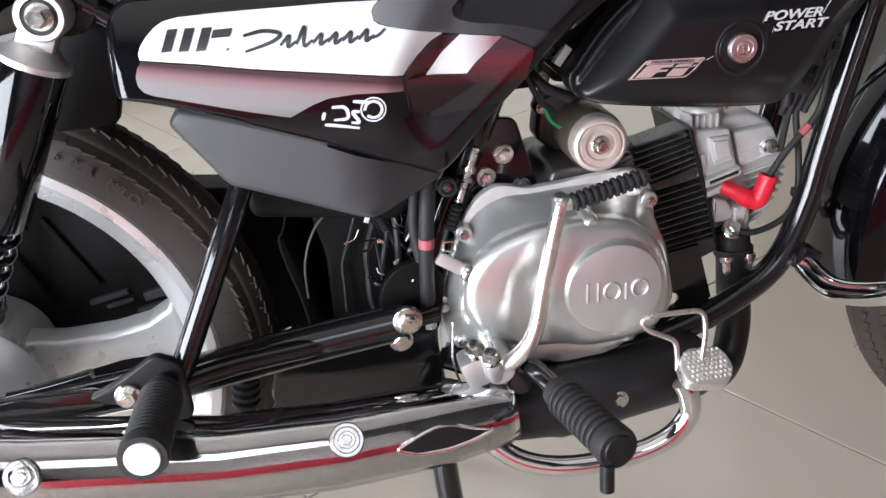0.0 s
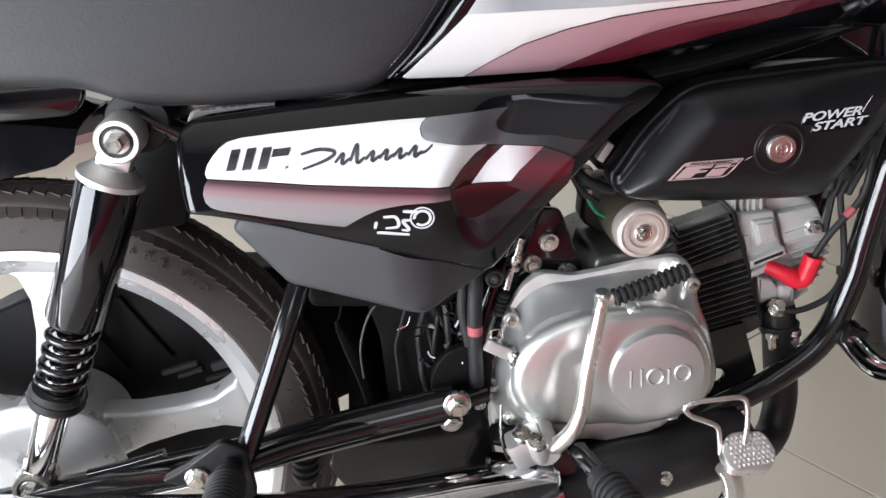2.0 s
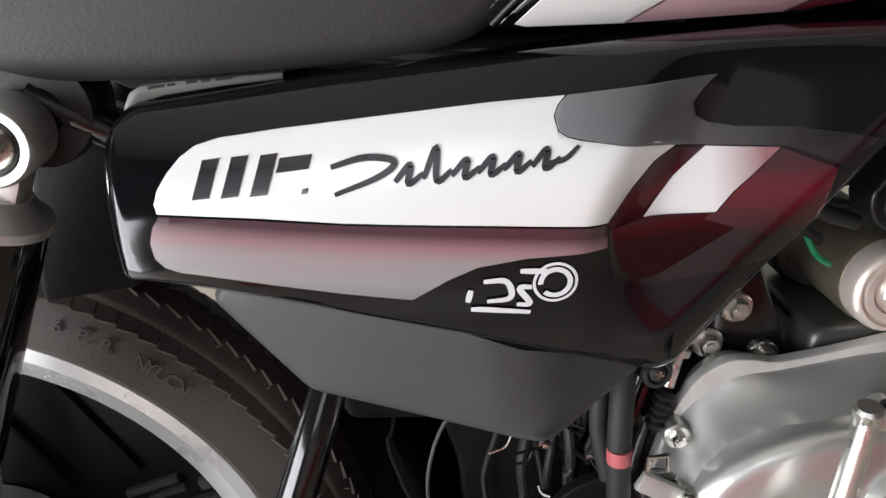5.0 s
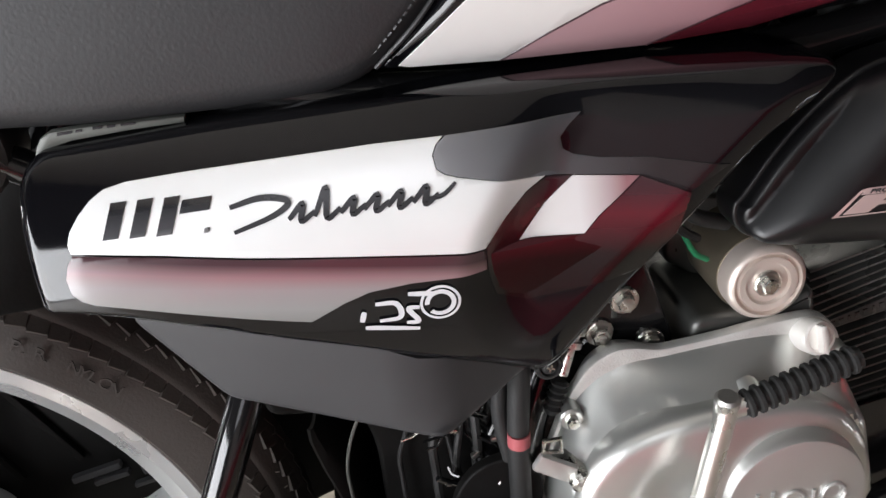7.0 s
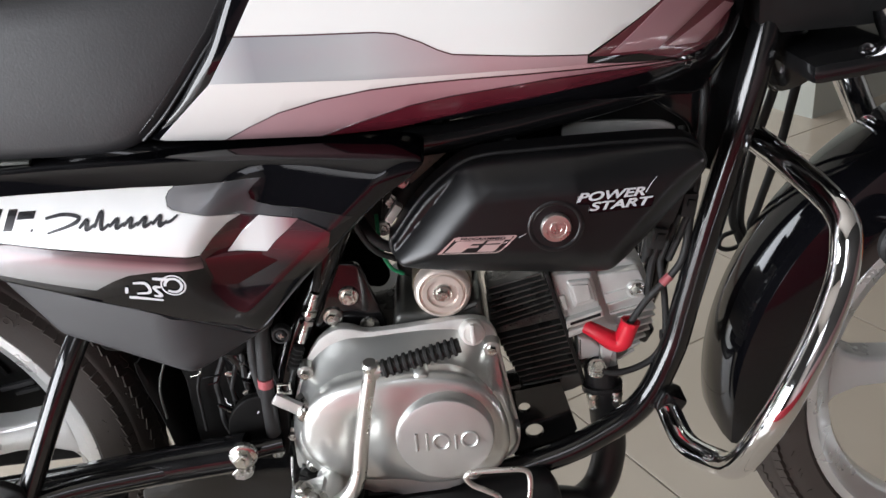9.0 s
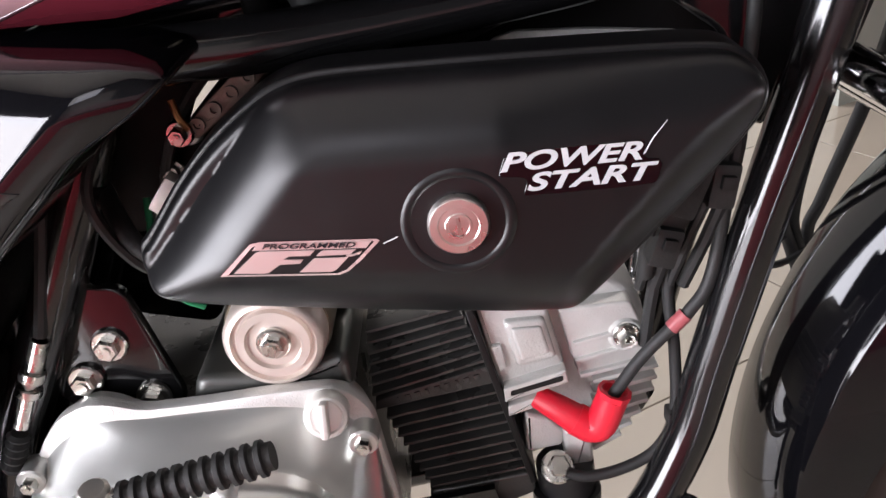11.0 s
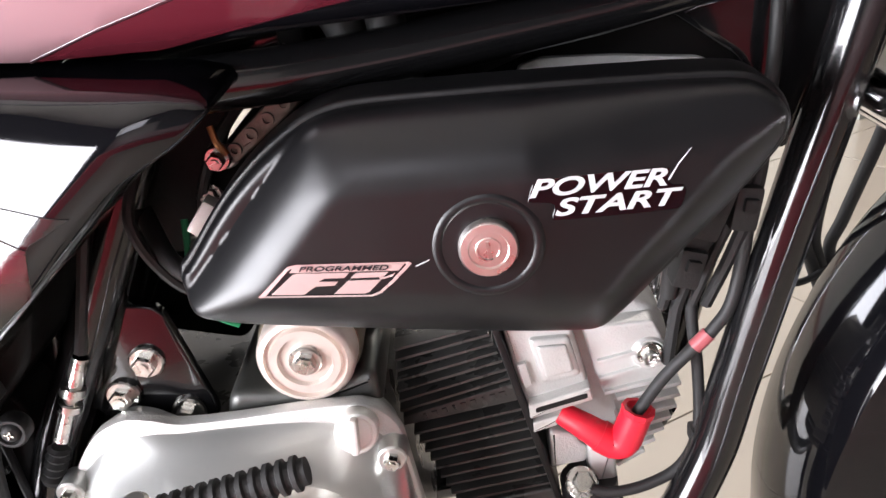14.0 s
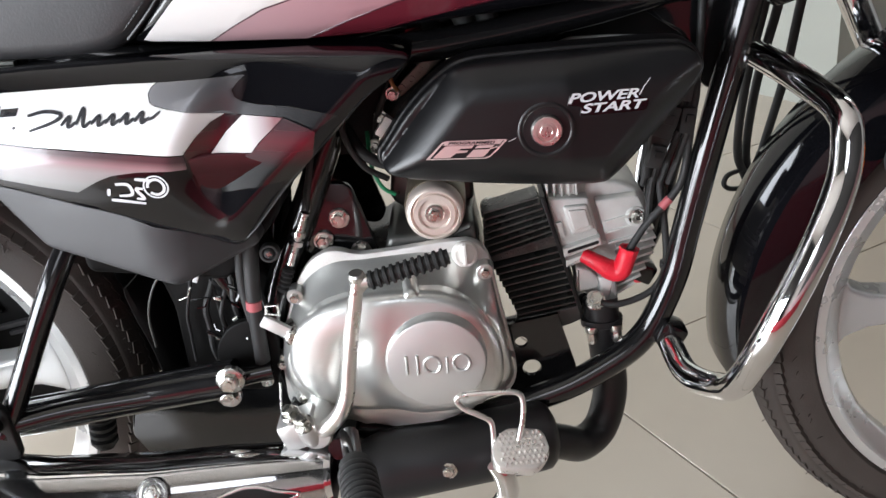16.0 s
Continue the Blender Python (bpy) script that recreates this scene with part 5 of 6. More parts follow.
part("head_hose", tube(bmesh.new(), [(0.7745, -0.050, 0.3660), (0.790, -0.054, 0.3625), (0.812, -0.054, 0.3665), (0.832, -0.052, 0.3775), (0.8425, -0.048, 0.400), (0.8420, -0.044, 0.440), (0.838, -0.040, 0.480), (0.840, -0.040, 0.530)], 0.0034, 12), M_RUBBER, bike)
part("hose_clip", box(bmesh.new(), (0.8425, -0.048, 0.3975), (0.010, 0.012, 0.010), 0.002), M_RUBBER, bike)

# exhaust: header, collector, chrome muffler
bm = plate(bmesh.new(), fillet([(-0.021, -0.006), (-0.010, -0.015), (0.010, -0.015), (0.021, -0.006), (0.021, 0.006), (0.010, 0.015), (-0.010, 0.015), (-0.021, 0.006)], 0.006), -0.004, 0.004, 0.0015)
bm.transform(Matrix.Translation((0.7805, -0.040, 0.3385)) @ Matrix.Rotation(radians(90), 4, "X"))
part("header_flange", bm, M_EXH, bike)
for dx in (-0.0115, 0.0125):
    bolt("flange_nut", bike, (0.7805 + dx, -0.050, 0.3330), 0.0048, (0, -0.2, -1), 0.013)
part("header_pipe", tube(bmesh.new(), [(0.780, -0.036, 0.360), (0.782, -0.036, 0.335), (0.787, -0.032, 0.288), (0.788, -0.036, 0.248), (0.775, -0.050, 0.215), (0.752, -0.070, 0.210), (0.732, -0.086, 0.226), (0.708, -0.100, 0.243)], 0.0178, 24, 8), M_EXH, bike, "matt black exhaust pipe")
ax0, ax1 = Vector((0.722, -0.096, 0.247)), Vector((0.512, -0.142, 0.250))
L = (ax1 - ax0).length
collector = part("collector", lathe(bmesh.new(), [(0, 0.0), (0, 0.020), (0.004, 0.029), (0.010, 0.034), (0.018, 0.0350), (L - 0.045, 0.0345), (L - 0.03, 0.030), (L, 0.025), (L, 0)], ax0, ax1 - ax0, 40), M_EXH, bike, "black exhaust chamber")
bolt("collector_bolt", collector, (0.617, -0.151, 0.254), 0.0060, (0, -1, 0.1), 0.004)


def muffler_axis(x):
    t = max(0.0, 0.30 - x)
    return Vector((x, -0.158 - 0.012 * min(1, max(0, (0.5 - x) / 0.2)), 0.268 + 0.12 * t + 0.10 * t * t))


def muffler_loft(rows, a0=0.0, a1=360.0, seg=48, extra=0.0):
    bm = bmesh.new()
    rings = []
    full = abs(a1 - a0) > 359
    for x, r in rows:
        c = muffler_axis(x)
        d = (muffler_axis(x - 0.01) - muffler_axis(x + 0.01)).normalized()
        side = Vector((0, -1, 0))
        up = side.cross(d).normalized()
        if up.z < 0:
            up = -up
        n = seg if full else seg + 1
        rings.append([bm.verts.new(c + (side * math.cos(a) + up * math.sin(a)) * (r + extra)) for a in (radians(a0 + (a1 - a0) * k / seg) for k in range(n))])
    for a, b in zip(rings, rings[1:]):
        n = len(a)
        for k in range(n if full else n - 1):
            bm.faces.new((a[k], a[(k + 1) % n], b[(k + 1) % n], b[k]))
    if full:
        bm.faces.new(rings[0])
        bm.faces.new(rings[-1][::-1])
    return bm


rows = [(0.512, 0.025), (0.508, 0.0265), (0.490, 0.029), (0.46, 0.033), (0.42, 0.0355), (0.35, 0.0365), (0.25, 0.037), (0.10, 0.039), (-0.10, 0.042), (-0.33, 0.044), (-0.36, 0.040), (-0.365, 0.02)]
muffler = part("muffler", muffler_loft(rows), M_CHROME, bike, "long chrome muffler")
shield = [(0.507, 0.0265), (0.49, 0.0295), (0.46, 0.0335), (0.42, 0.036), (0.35, 0.037), (0.25, 0.0375), (0.10, 0.0395), (-0.12, 0.0425)]
bm = muffler_loft(shield, -72, 62, 28, 0.0040)
bmesh.ops.solidify(bm, geom=bm.faces[:], thickness=0.0016)
part("heat_shield", bm, M_CHROME, muffler, "chrome heat shield with a slot")
for x, ang in ((0.100, 24), (0.358, 36)):
    c = muffler_axis(x)
    r = 0.0375 + (0.0385 - 0.0375) * (0.36 - x) / 0.24
    ang = radians(ang)
    n = Vector((0, -math.cos(ang), math.sin(ang)))
    p = c + n * (r + 0.004)
    bm = lathe(bmesh.new(), [(-0.004, 0.0150), (0.001, 0.0150), (0.003, 0.0140), (0.003, 0.0115), (0.0015, 0.0105), (0.0015, 0.0)], p, n, 36)
    ring = part("shield_washer", bm, M_WASHER, muffler)
    bolt("shield_bolt", muffler, p + n * 0.0015, 0.0052, n, 0.004)
# dark film laid on the uncut shield for the shaded depth of its slot
def shield_y(x, z):
    c = muffler_axis(x)
    r = float(np.interp(x, [q[0] for q in shield[::-1]], [q[1] for q in shield[::-1]])) + 0.0045
    return c.y - math.sqrt(max(1e-6, r * r - (z - c.z) ** 2))
slot = [(0.398, 0.2765), (0.420, 0.2850), (0.437, 0.2885), (0.452, 0.2868), (0.468, 0.2805), (0.488, 0.2745), (0.470, 0.2700), (0.445, 0.2665), (0.418, 0.2680)]
part("shield_slot", decal(fillet(slot, 0.006, 3), shield_y, 0.006), M_INNER, muffler)
edge = [(x, shield_y(x, z) - 0.0006, z) for x, z in fillet(slot, 0.006, 3)]
part("slot_edge", tube(bmesh.new(), edge + edge[:1], 0.0016, 8, 2), M_CHROME, muffler)

# kick starter
kick = part("kick_starter", tube(bmesh.new(), [(0.5044, -0.150, 0.3134), (0.5128, -0.160, 0.3196), (0.5276, -0.164, 0.3362), (0.5371, -0.163, 0.3569), (0.5444, -0.162, 0.3931), (0.5539, -0.162, 0.4345), (0.5613, -0.162, 0.466)], (0.0084, 0.0060), 18, 8), M_LEVER, bike, "silver kick start lever with a ribbed rubber pedal")
bm = lathe(bmesh.new(), [(-0.035, 0.015), (0.010, 0.0150), (0.012, 0.0135), (0.012, 0)], (0.5012, -0.150, 0.3123), (0, -1, 0), 28)
box(bm, (0.486, -0.146, 0.313), (0.036, 0.030, 0.030), 0.006, Matrix.Rotation(radians(-18), 4, "Y"))
part("kick_boss", bm, M_BADGE, kick, "cast silver clamp boss")
bolt("kick_bolt", kick, (0.481, -0.154, 0.333), 0.0062, (-0.15, -0.35, 0.9), 0.009)
bolt("kick_bolt", kick, (0.494, -0.162, 0.327), 0.0066, (-0.15, -0.35, 0.9), 0.009)
part("clamp_sleeve", lathe(bmesh.new(), [(-0.026, 0), (-0.026, 0.0085), (-0.024, 0.0098), (-0.002, 0.0098), (0.0, 0.0088), (0.0, 0)], (0.494, -0.162, 0.327), (-0.15, -0.35, 0.9), 24), M_BADGE, kick)
part("kick_knuckle", lathe(bmesh.new(), [(-0.010, 0), (-0.010, 0.0068), (0.005, 0.0072), (0.007, 0.0055), (0.007, 0)], (0.5613, -0.161, 0.467), (0, -0.2, 1), 20), M_LEVER, kick)
prof = [(0.0, 0.0), (0.0, 0.0060)]
for k in range(11):
    h = 0.002 + 0.0062 * k
    prof += [(h, 0.0064), (h + 0.0008, 0.0083), (h + 0.0030, 0.0083), (h + 0.0038, 0.0064)]
prof += [(0.071, 0.0064), (0.071, 0)]
part("pedal_rubber", lathe(bmesh.new(), prof, (0.5697, -0.161, 0.4645), Vector((0.069, 0.006, 0.0135)), 20), M_RUBBER, kick, "ribbed black rubber pedal")
part("pedal_pin", tube(bmesh.new(), [(0.5571, -0.161, 0.463), (0.574, -0.161, 0.4655)], 0.006, 12, 1), M_LEVER, kick)

# foot pegs
def peg(base, end, r, ribs, label, cap_material):
    base, end = Vector(base), Vector(end)
    d = end - base
    length = d.length
    low = 0.78 if ribs < 12 else 0.90
    prof = [(0, 0), (0, r * 0.82), (0.008, r * 0.86)]
    for k in range(ribs):
        h = 0.012 + (length - 0.028) * k / ribs
        w = (length - 0.028) / ribs
        prof += [(h, r * low), (h + w * 0.12, r * 0.97), (h + w * 0.22, r * 1.0), (h + w * 0.62, r * 1.0), (h + w * 0.72, r * 0.97), (h + w * 0.84, r * low)]
    prof += [(length - 0.014, r * 1.02), (length - 0.003, r * 1.04), (length, r * 0.98), (length, 0)]
    ob = part("foot_peg", lathe(bmesh.new(), prof, base, d, 28), M_RUBBER, bike, label)
    n = d.normalized()
    part("peg_end", lathe(bmesh.new(), [(0, r * 0.74), (0.0015, r * 0.70), (0.0015, 0)], end, n, 28), cap_material, ob)
    part("peg_root", tube(bmesh.new(), [base - n * 0.045, base + n * 0.004], r * 0.55, 14, 1), M_FRAME, ob)
    return ob


for s in (1, -1):
    p = peg((0.5420, -0.205 * s, 0.3113), (0.5640, -0.298 * s, 0.3134), 0.0170, 9, "ribbed black rubber rider foot peg", M_INNER)
    part("peg_feeler", tube(bmesh.new(), [(0.555, -0.297 * s, 0.301), (0.5539, -0.300 * s, 0.2782)], 0.0058, 12, 1), M_INNER, p)
    p = peg((0.217, -0.188 * s, 0.3589), (0.219, -0.292 * s, 0.3693), 0.0175, 14, "ribbed black rubber pillion foot peg with pale end", M_CREAM)
# peg brackets, exhaust bracket plate and the pillion peg stay
frame_tube("peg_bar", [(0.5202, 0.16, 0.2948), (0.5202, 0.0, 0.2482), (0.5202, -0.16, 0.2948)], 0.010)
for s in (1, -1):
    frame_tube("peg_stay", [(0.318, -0.088 * s, 0.535), (0.302, -0.100 * s, 0.503), (0.287, -0.118 * s, 0.474), (0.268, -0.132 * s, 0.4365), (0.234, -0.150 * s, 0.3693), (0.218, -0.160 * s, 0.3393)], 0.0105, "black gloss tube stay of the pillion peg")
    frame_tube("peg_strut", [(0.4569, -0.10 * s, 0.3486), (0.36, -0.118 * s, 0.3434), (0.275, -0.138 * s, 0.3465), (0.222, -0.156 * s, 0.3465)], 0.0095)
bm = plate(bmesh.new(), fillet([(0.150, 0.350), (0.178, 0.362), (0.212, 0.3827), (0.232, 0.3693), (0.232, 0.3175), (0.205, 0.3134), (0.185, 0.335)], 0.007), -0.168, -0.160, 0.002)
part("peg_plate", bm, M_INNER, bike)
bolt("peg_plate_bolt", bike, (0.184, -0.169, 0.349), 0.0078)
frame_tube("brake_rod", [(0.03, -0.135, 0.316), (0.12, -0.138, 0.305), (0.3, -0.125, 0.262), (0.4411, -0.12, 0.262)], 0.0042, "", M_FRAME)
part("muffler_hanger", plate(bmesh.new(), fillet([(0.02, 0.345), (0.10, 0.352), (0.150, 0.350), (0.178, 0.335), (0.10, 0.325), (0.02, 0.32)], 0.008), -0.152, -0.146, 0.002), M_FRAME, bike)
part("brake_arm", tube(bmesh.new(), [(0.07, -0.120, 0.337), (0.11, -0.122, 0.343), (0.145, -0.122, 0.349)], 0.005, 10), M_FRAME, bike)

# brake pedal with its plate and wire loop
pedal = part("brake_pedal", tube(bmesh.new(), [(0.4569, -0.150, 0.2658), (0.4812, -0.165, 0.2471), (0.5117, -0.178, 0.2244), (0.5518, -0.186, 0.2151), (0.6077, -0.188, 0.2161), (0.6499, -0.188, 0.2285), (0.67, -0.188, 0.2513), (0.669, -0.188, 0.2741), (0.664, -0.186, 0.2865)], 0.0100, 18, 8), M_CHROME, bike, "chrome brake pedal with a ribbed pad")
bm = plate(bmesh.new(), fillet([(-0.027, -0.014), (0.010, -0.020), (0.026, -0.006), (0.022, 0.014), (-0.012, 0.018), (-0.028, 0.004)], 0.008), -0.005, 0.005, 0.002)
for i in range(-5, 6):
    for j in range(-4, 5):
        x, z = i * 0.0048 + (j % 2) * 0.0024, j * 0.0040
        if abs(x) < 0.0225 - abs(z) * 0.35 and abs(z) < 0.0150:
            lathe(bm, [(0, 0.0022), (0.0016, 0.0006), (0.0017, 0)], (x, -0.005, z), (0, -1, 0), 4)
bm.transform(Matrix.Translation((0.686, -0.184, 0.297)) @ pose(0, 0, 0, -60, 4, 8) @ Matrix.Diagonal((0.98, 1.1, 1.15, 1)))
part("pedal_pad", bm, M_PAD, pedal, "ribbed chrome pedal pad")
part("wire_loop", tube(bmesh.new(), [(0.6620, -0.1780, 0.2948), (0.6625, -0.1750, 0.3088), (0.6610, -0.1720, 0.3215), (0.6496, -0.1700, 0.3288), (0.6390, -0.1680, 0.3340), (0.6327, -0.1660, 0.3422), (0.6401, -0.1660, 0.3474), (0.6660, -0.1660, 0.3474), (0.6860, -0.1660, 0.3454), (0.6910, -0.1680, 0.3371), (0.6890, -0.1740, 0.3195), (0.6820, -0.1820, 0.2979)], 0.0026, 10, 6), M_LEVER, pedal)

# centre stand leg and spring under the muffler
part("centre_stand", tube(bmesh.new(), [(0.4622, -0.09, 0.2637), (0.448, -0.105, 0.20), (0.455, -0.125, 0.08), (0.46, -0.14, 0.012)], 0.013, 12), M_FRAME, bike, "black centre stand leg")
part("centre_stand_leg", tube(bmesh.new(), [(0.4622, 0.09, 0.2637), (0.448, 0.105, 0.20), (0.455, 0.125, 0.08), (0.46, 0.14, 0.012)], 0.013, 12), M_FRAME, bike)

# rear shock absorbers
def shock(s):
    lo, hi = Vector((0.022, -0.122 * s, 0.340)), Vector((0.184, -0.125 * s, 0.655))
    d = (hi - lo).normalized()
    at = lambda h: lo + d * h
    L = (hi - lo).length
    ob = part("shock_absorber", lathe(bmesh.new(), [(0.180, 0.0), (0.180, 0.024), (0.183, 0.0262), (L - 0.040, 0.0262), (L - 0.036, 0.0245), (L - 0.036, 0)], lo, d, 40), M_BLACK, bike, "gloss black covered rear shock absorber with coil spring")
    part("damper_tube", lathe(bmesh.new(), [(0.012, 0), (0.012, 0.0145), (0.10, 0.0150), (0.10, 0.0135), (0.20, 0.0135), (0.20, 0)], lo, d, 32), M_CHROME, ob)
    part("shock_collar", lathe(bmesh.new(), [(L - 0.0385, 0), (L - 0.0385, 0.0278), (L - 0.034, 0.0275), (L - 0.030, 0.021), (L - 0.024, 0.0165), (L - 0.024, 0)], lo, d, 48), M_BADGE if s > 0 else M_INNER, ob)
    side = Vector((0, -1, 0))
    up = d.cross(side)
    pts = [at(0.104 + 0.092 * k / 120) + (side * math.cos(k * 0.314) + up * math.sin(k * 0.314)) * 0.0200 for k in range(121)]
    part("coil_spring", tube(bmesh.new(), pts, 0.0036, 10, 1), M_FRAME, ob)
    bm = bmesh.new()
    for h in (0.094, 0.103):
        lathe(bm, [(h - 0.004, 0.0145), (h - 0.004, 0.0235), (h, 0.0255), (h + 0.004, 0.0235), (h + 0.004, 0.0145)], lo, d, 36)
    part("spring_seat", bm, M_RUBBER, ob)
    for p, r, name in ((hi, 0.0185, "top_eye"), (lo, 0.0175, "bottom_eye")):
        bm = lathe(bmesh.new(), [(-0.015, r * 0.5), (-0.015, r), (0.014, r), (0.016, r * 0.92), (0.016, r * 0.72), (0.013, r * 0.68), (0.013, 0)], p, (0, -s, 0), 32)
        box(bm, p - (d if p is hi else -d) * 0.018, (0.028, 0.022, 0.026), 0.004, Matrix.Rotation(math.atan2(d.x, d.z), 4, "Y"))
        part(name, bm, M_INNER if s < 0 else M_BADGE if p is hi else M_STEEL, ob)
        part("eye_ring", lathe(bmesh.new(), [(0.0135, r * 0.69), (0.0150, r * 0.66), (0.0150, r * 0.52), (0.0125, r * 0.5)], p, (0, -s, 0), 28), M_RUBBER, ob)
        bolt("eye_nut", ob, p + Vector((0, -0.013 * s, 0)), 0.0075, (0, -s, 0), 0.011)
    part("eye_bush", lathe(bmesh.new(), [(0.0, 0.012), (0.0, 0.025), (0.002, 0.0265), (0.032, 0.0265), (0.034, 0.025), (0.034, 0)], hi + Vector((0.010, 0.018 * s, 0.006)), (0, s, 0), 24), M_RUBBER, ob)


shock(1)
shock(-1)

# cables, hoses, wires
def cable(name, pts, r=0.0032, material=None, label=""):
    return part(name, tube(bmesh.new(), pts, r, 14 if r > 0.004 else 8, 6), material or M_RUBBER, bike, label)


cable("cable", [(0.955, 0.0, 0.70), (0.950, 0.03, 0.62), (0.946, 0.06, 0.54), (0.950, 0.09, 0.46), (0.965, 0.105, 0.42), (0.99, 0.11, 0.36)], 0.0046)
cable("cable", [(0.970, 0.005, 0.70), (0.965, 0.035, 0.62), (0.960, 0.068, 0.54), (0.962, 0.098, 0.46), (0.972, 0.11, 0.42), (1.00, 0.11, 0.36)], 0.0046)
cable("cable", [(0.990, 0.01, 0.70), (0.988, 0.04, 0.62), (0.988, 0.07, 0.54), (0.982, 0.10, 0.46), (0.982, 0.115, 0.42), (1.01, 0.11, 0.36)], 0.0046)
cable("cable_guide", [(0.960, 0.10, 0.432), (0.942, 0.095, 0.428), (0.938, 0.09, 0.418), (0.955, 0.095, 0.412), (0.985, 0.10, 0.424), (1.01, 0.10, 0.430)], 0.0028)
cable("brake_cable", [(0.530, -0.060, 0.580), (0.519, -0.066, 0.535), (0.509, -0.070, 0.497)], 0.0036)
adj = part("cable_adjuster", lathe(bmesh.new(), [(0, 0.0045), (0.018, 0.0045), (0.018, 0.0068), (0.023, 0.0068), (0.024, 0.0040), (0.028, 0.0040), (0.028, 0.0068), (0.032, 0.0068), (0.032, 0.0038), (0.052, 0.0038), (0.052, 0)], (0.5080, -0.070, 0.4945), (-0.393, -0.157, -0.906), 12), M_STEEL, bike, "plated cable adjuster")
prof = [(0, 0.0)]
for k in range(5):
    prof += [(0.0045 * k, 0.0045), (0.0045 * k + 0.002, 0.0066)]
prof += [(0.024, 0.004), (0.024, 0)]
part("rubber_boot", lathe(bmesh.new(), prof, (0.4860, -0.079, 0.4440), (-0.393, -0.157, -0.906), 14), M_RUBBER, bike)
ARM_A, ARM_B = Vector((0.46, -0.110, 0.409)), Vector((0.487, -0.110, 0.39))
part("return_clip", box(bmesh.new(), (ARM_A + ARM_B) / 2, ((ARM_B - ARM_A).length, 0.006, 0.0125), 0.0022, Matrix.Rotation(math.atan2(ARM_A.z - ARM_B.z, ARM_B.x - ARM_A.x), 4, "Y")), M_BADGE, bike, "plated clutch arm")
bm = tube(bmesh.new(), [(0.4653, -0.110, 0.4148), (0.4664, -0.110, 0.4231), (0.4769, -0.110, 0.4231), (0.4769, -0.110, 0.4127), (0.4653, -0.110, 0.4148)], 0.0016, 8, 1)
part("arm_loop", bm, M_STEEL, bike)
part("arm_pivot", lathe(bmesh.new(), [(-0.02, 0.0085), (0.006, 0.0085), (0.008, 0.006), (0.008, 0)], ARM_B, (0.2, -1, 0), 18), M_STEEL, bike)
pts = [ARM_B + Vector((0.0062 + 0.0068 * math.cos(k * 0.5), -0.002 + 0.00032 * k, 0.0068 * math.sin(k * 0.5) - 0.004)) for k in range(50)]
part("arm_spring", tube(bmesh.new(), pts, 0.0009, 6, 1), M_STEEL, bike)
cable("wiring_loom", [(0.4640, -0.092, 0.505), (0.4575, -0.096, 0.465), (0.4525, -0.097, 0.422), (0.4500, -0.097, 0.385), (0.4480, -0.097, 0.345)], 0.0072)
cable("loom_branch", [(0.4530, -0.088, 0.500), (0.4450, -0.090, 0.455), (0.4430, -0.090, 0.430), (0.4460, -0.092, 0.400)], 0.0052)
part("loom_tape", tube(bmesh.new(), [(0.4527, -0.0985, 0.4240), (0.4518, -0.0985, 0.4150)], 0.0074, 12, 1), M_REDTAPE, bike)
part("loom_end", lathe(bmesh.new(), [(0, 0.006), (0.018, 0.006), (0.020, 0.004), (0.020, 0)], (0.4480, -0.097, 0.3500), (0.05, 0, -1), 14), M_STEEL, bike)
screw = part("panel_screw", lathe(bmesh.new(), [(-0.006, 0.0090), (0.001, 0.0090), (0.003, 0.0076), (0.003, 0.0062), (0.001, 0.0054), (0.003, 0.0044), (0.004, 0.0026), (0.004, 0)], (0.476, -0.098, 0.470), (0.1, -1, 0.1), 28), M_RUBBER, bike)
for turn in (20, 110):
    part("screw_slot", box(bmesh.new(), (0.4765, -0.1022, 0.4705), (0.005, 0.0008, 0.0011), 0, Matrix.Rotation(radians(turn), 4, "Y")), M_STEEL, screw)
cable("return_spring", [(0.4675, -0.120, 0.3465), (0.4643, -0.125, 0.3051), (0.4748, -0.128, 0.2658)], 0.0012, M_STEEL)
cable("green_wire", [(0.5729, -0.05, 0.56), (0.574, -0.06, 0.53), (0.5813, -0.062, 0.51), (0.5919, -0.058, 0.5)], 0.0019, M_GREEN)
cable("battery_wire", [(0.5624, -0.06, 0.6), (0.555, -0.075, 0.57), (0.5676, -0.07, 0.535), (0.5866, -0.055, 0.515)], 0.0030)
cable("throttle_hose", [(0.5518, -0.05, 0.57), (0.5729, -0.075, 0.545), (0.5993, -0.07, 0.53)], 0.0050)
cable("intake_hose", [(0.687, -0.05, 0.66), (0.692, -0.06, 0.635), (0.702, -0.07, 0.6)], 0.0095)
cable("side_hose", [(0.842, -0.03, 0.6), (0.84, -0.05, 0.57), (0.827, -0.05, 0.53), (0.824, -0.045, 0.49)], 0.0048)
cable("side_hose", [(0.857, -0.03, 0.61), (0.854, -0.05, 0.57), (0.844, -0.05, 0.53), (0.832, -0.04, 0.49), (0.827, -0.035, 0.4396)], 0.0036)
part("connector", box(bmesh.new(), (0.834, -0.055, 0.535), (0.016, 0.014, 0.034), 0.003, Matrix.Rotation(radians(12), 4, "Y")), M_INNER, bike)
cable("rear_wire", [(0.372, -0.066, 0.455), (0.352, -0.070, 0.4345), (0.34, -0.072, 0.4034), (0.338, -0.07, 0.3672)], 0.0012, M_CASTDULL)
rng = random.Random(7)
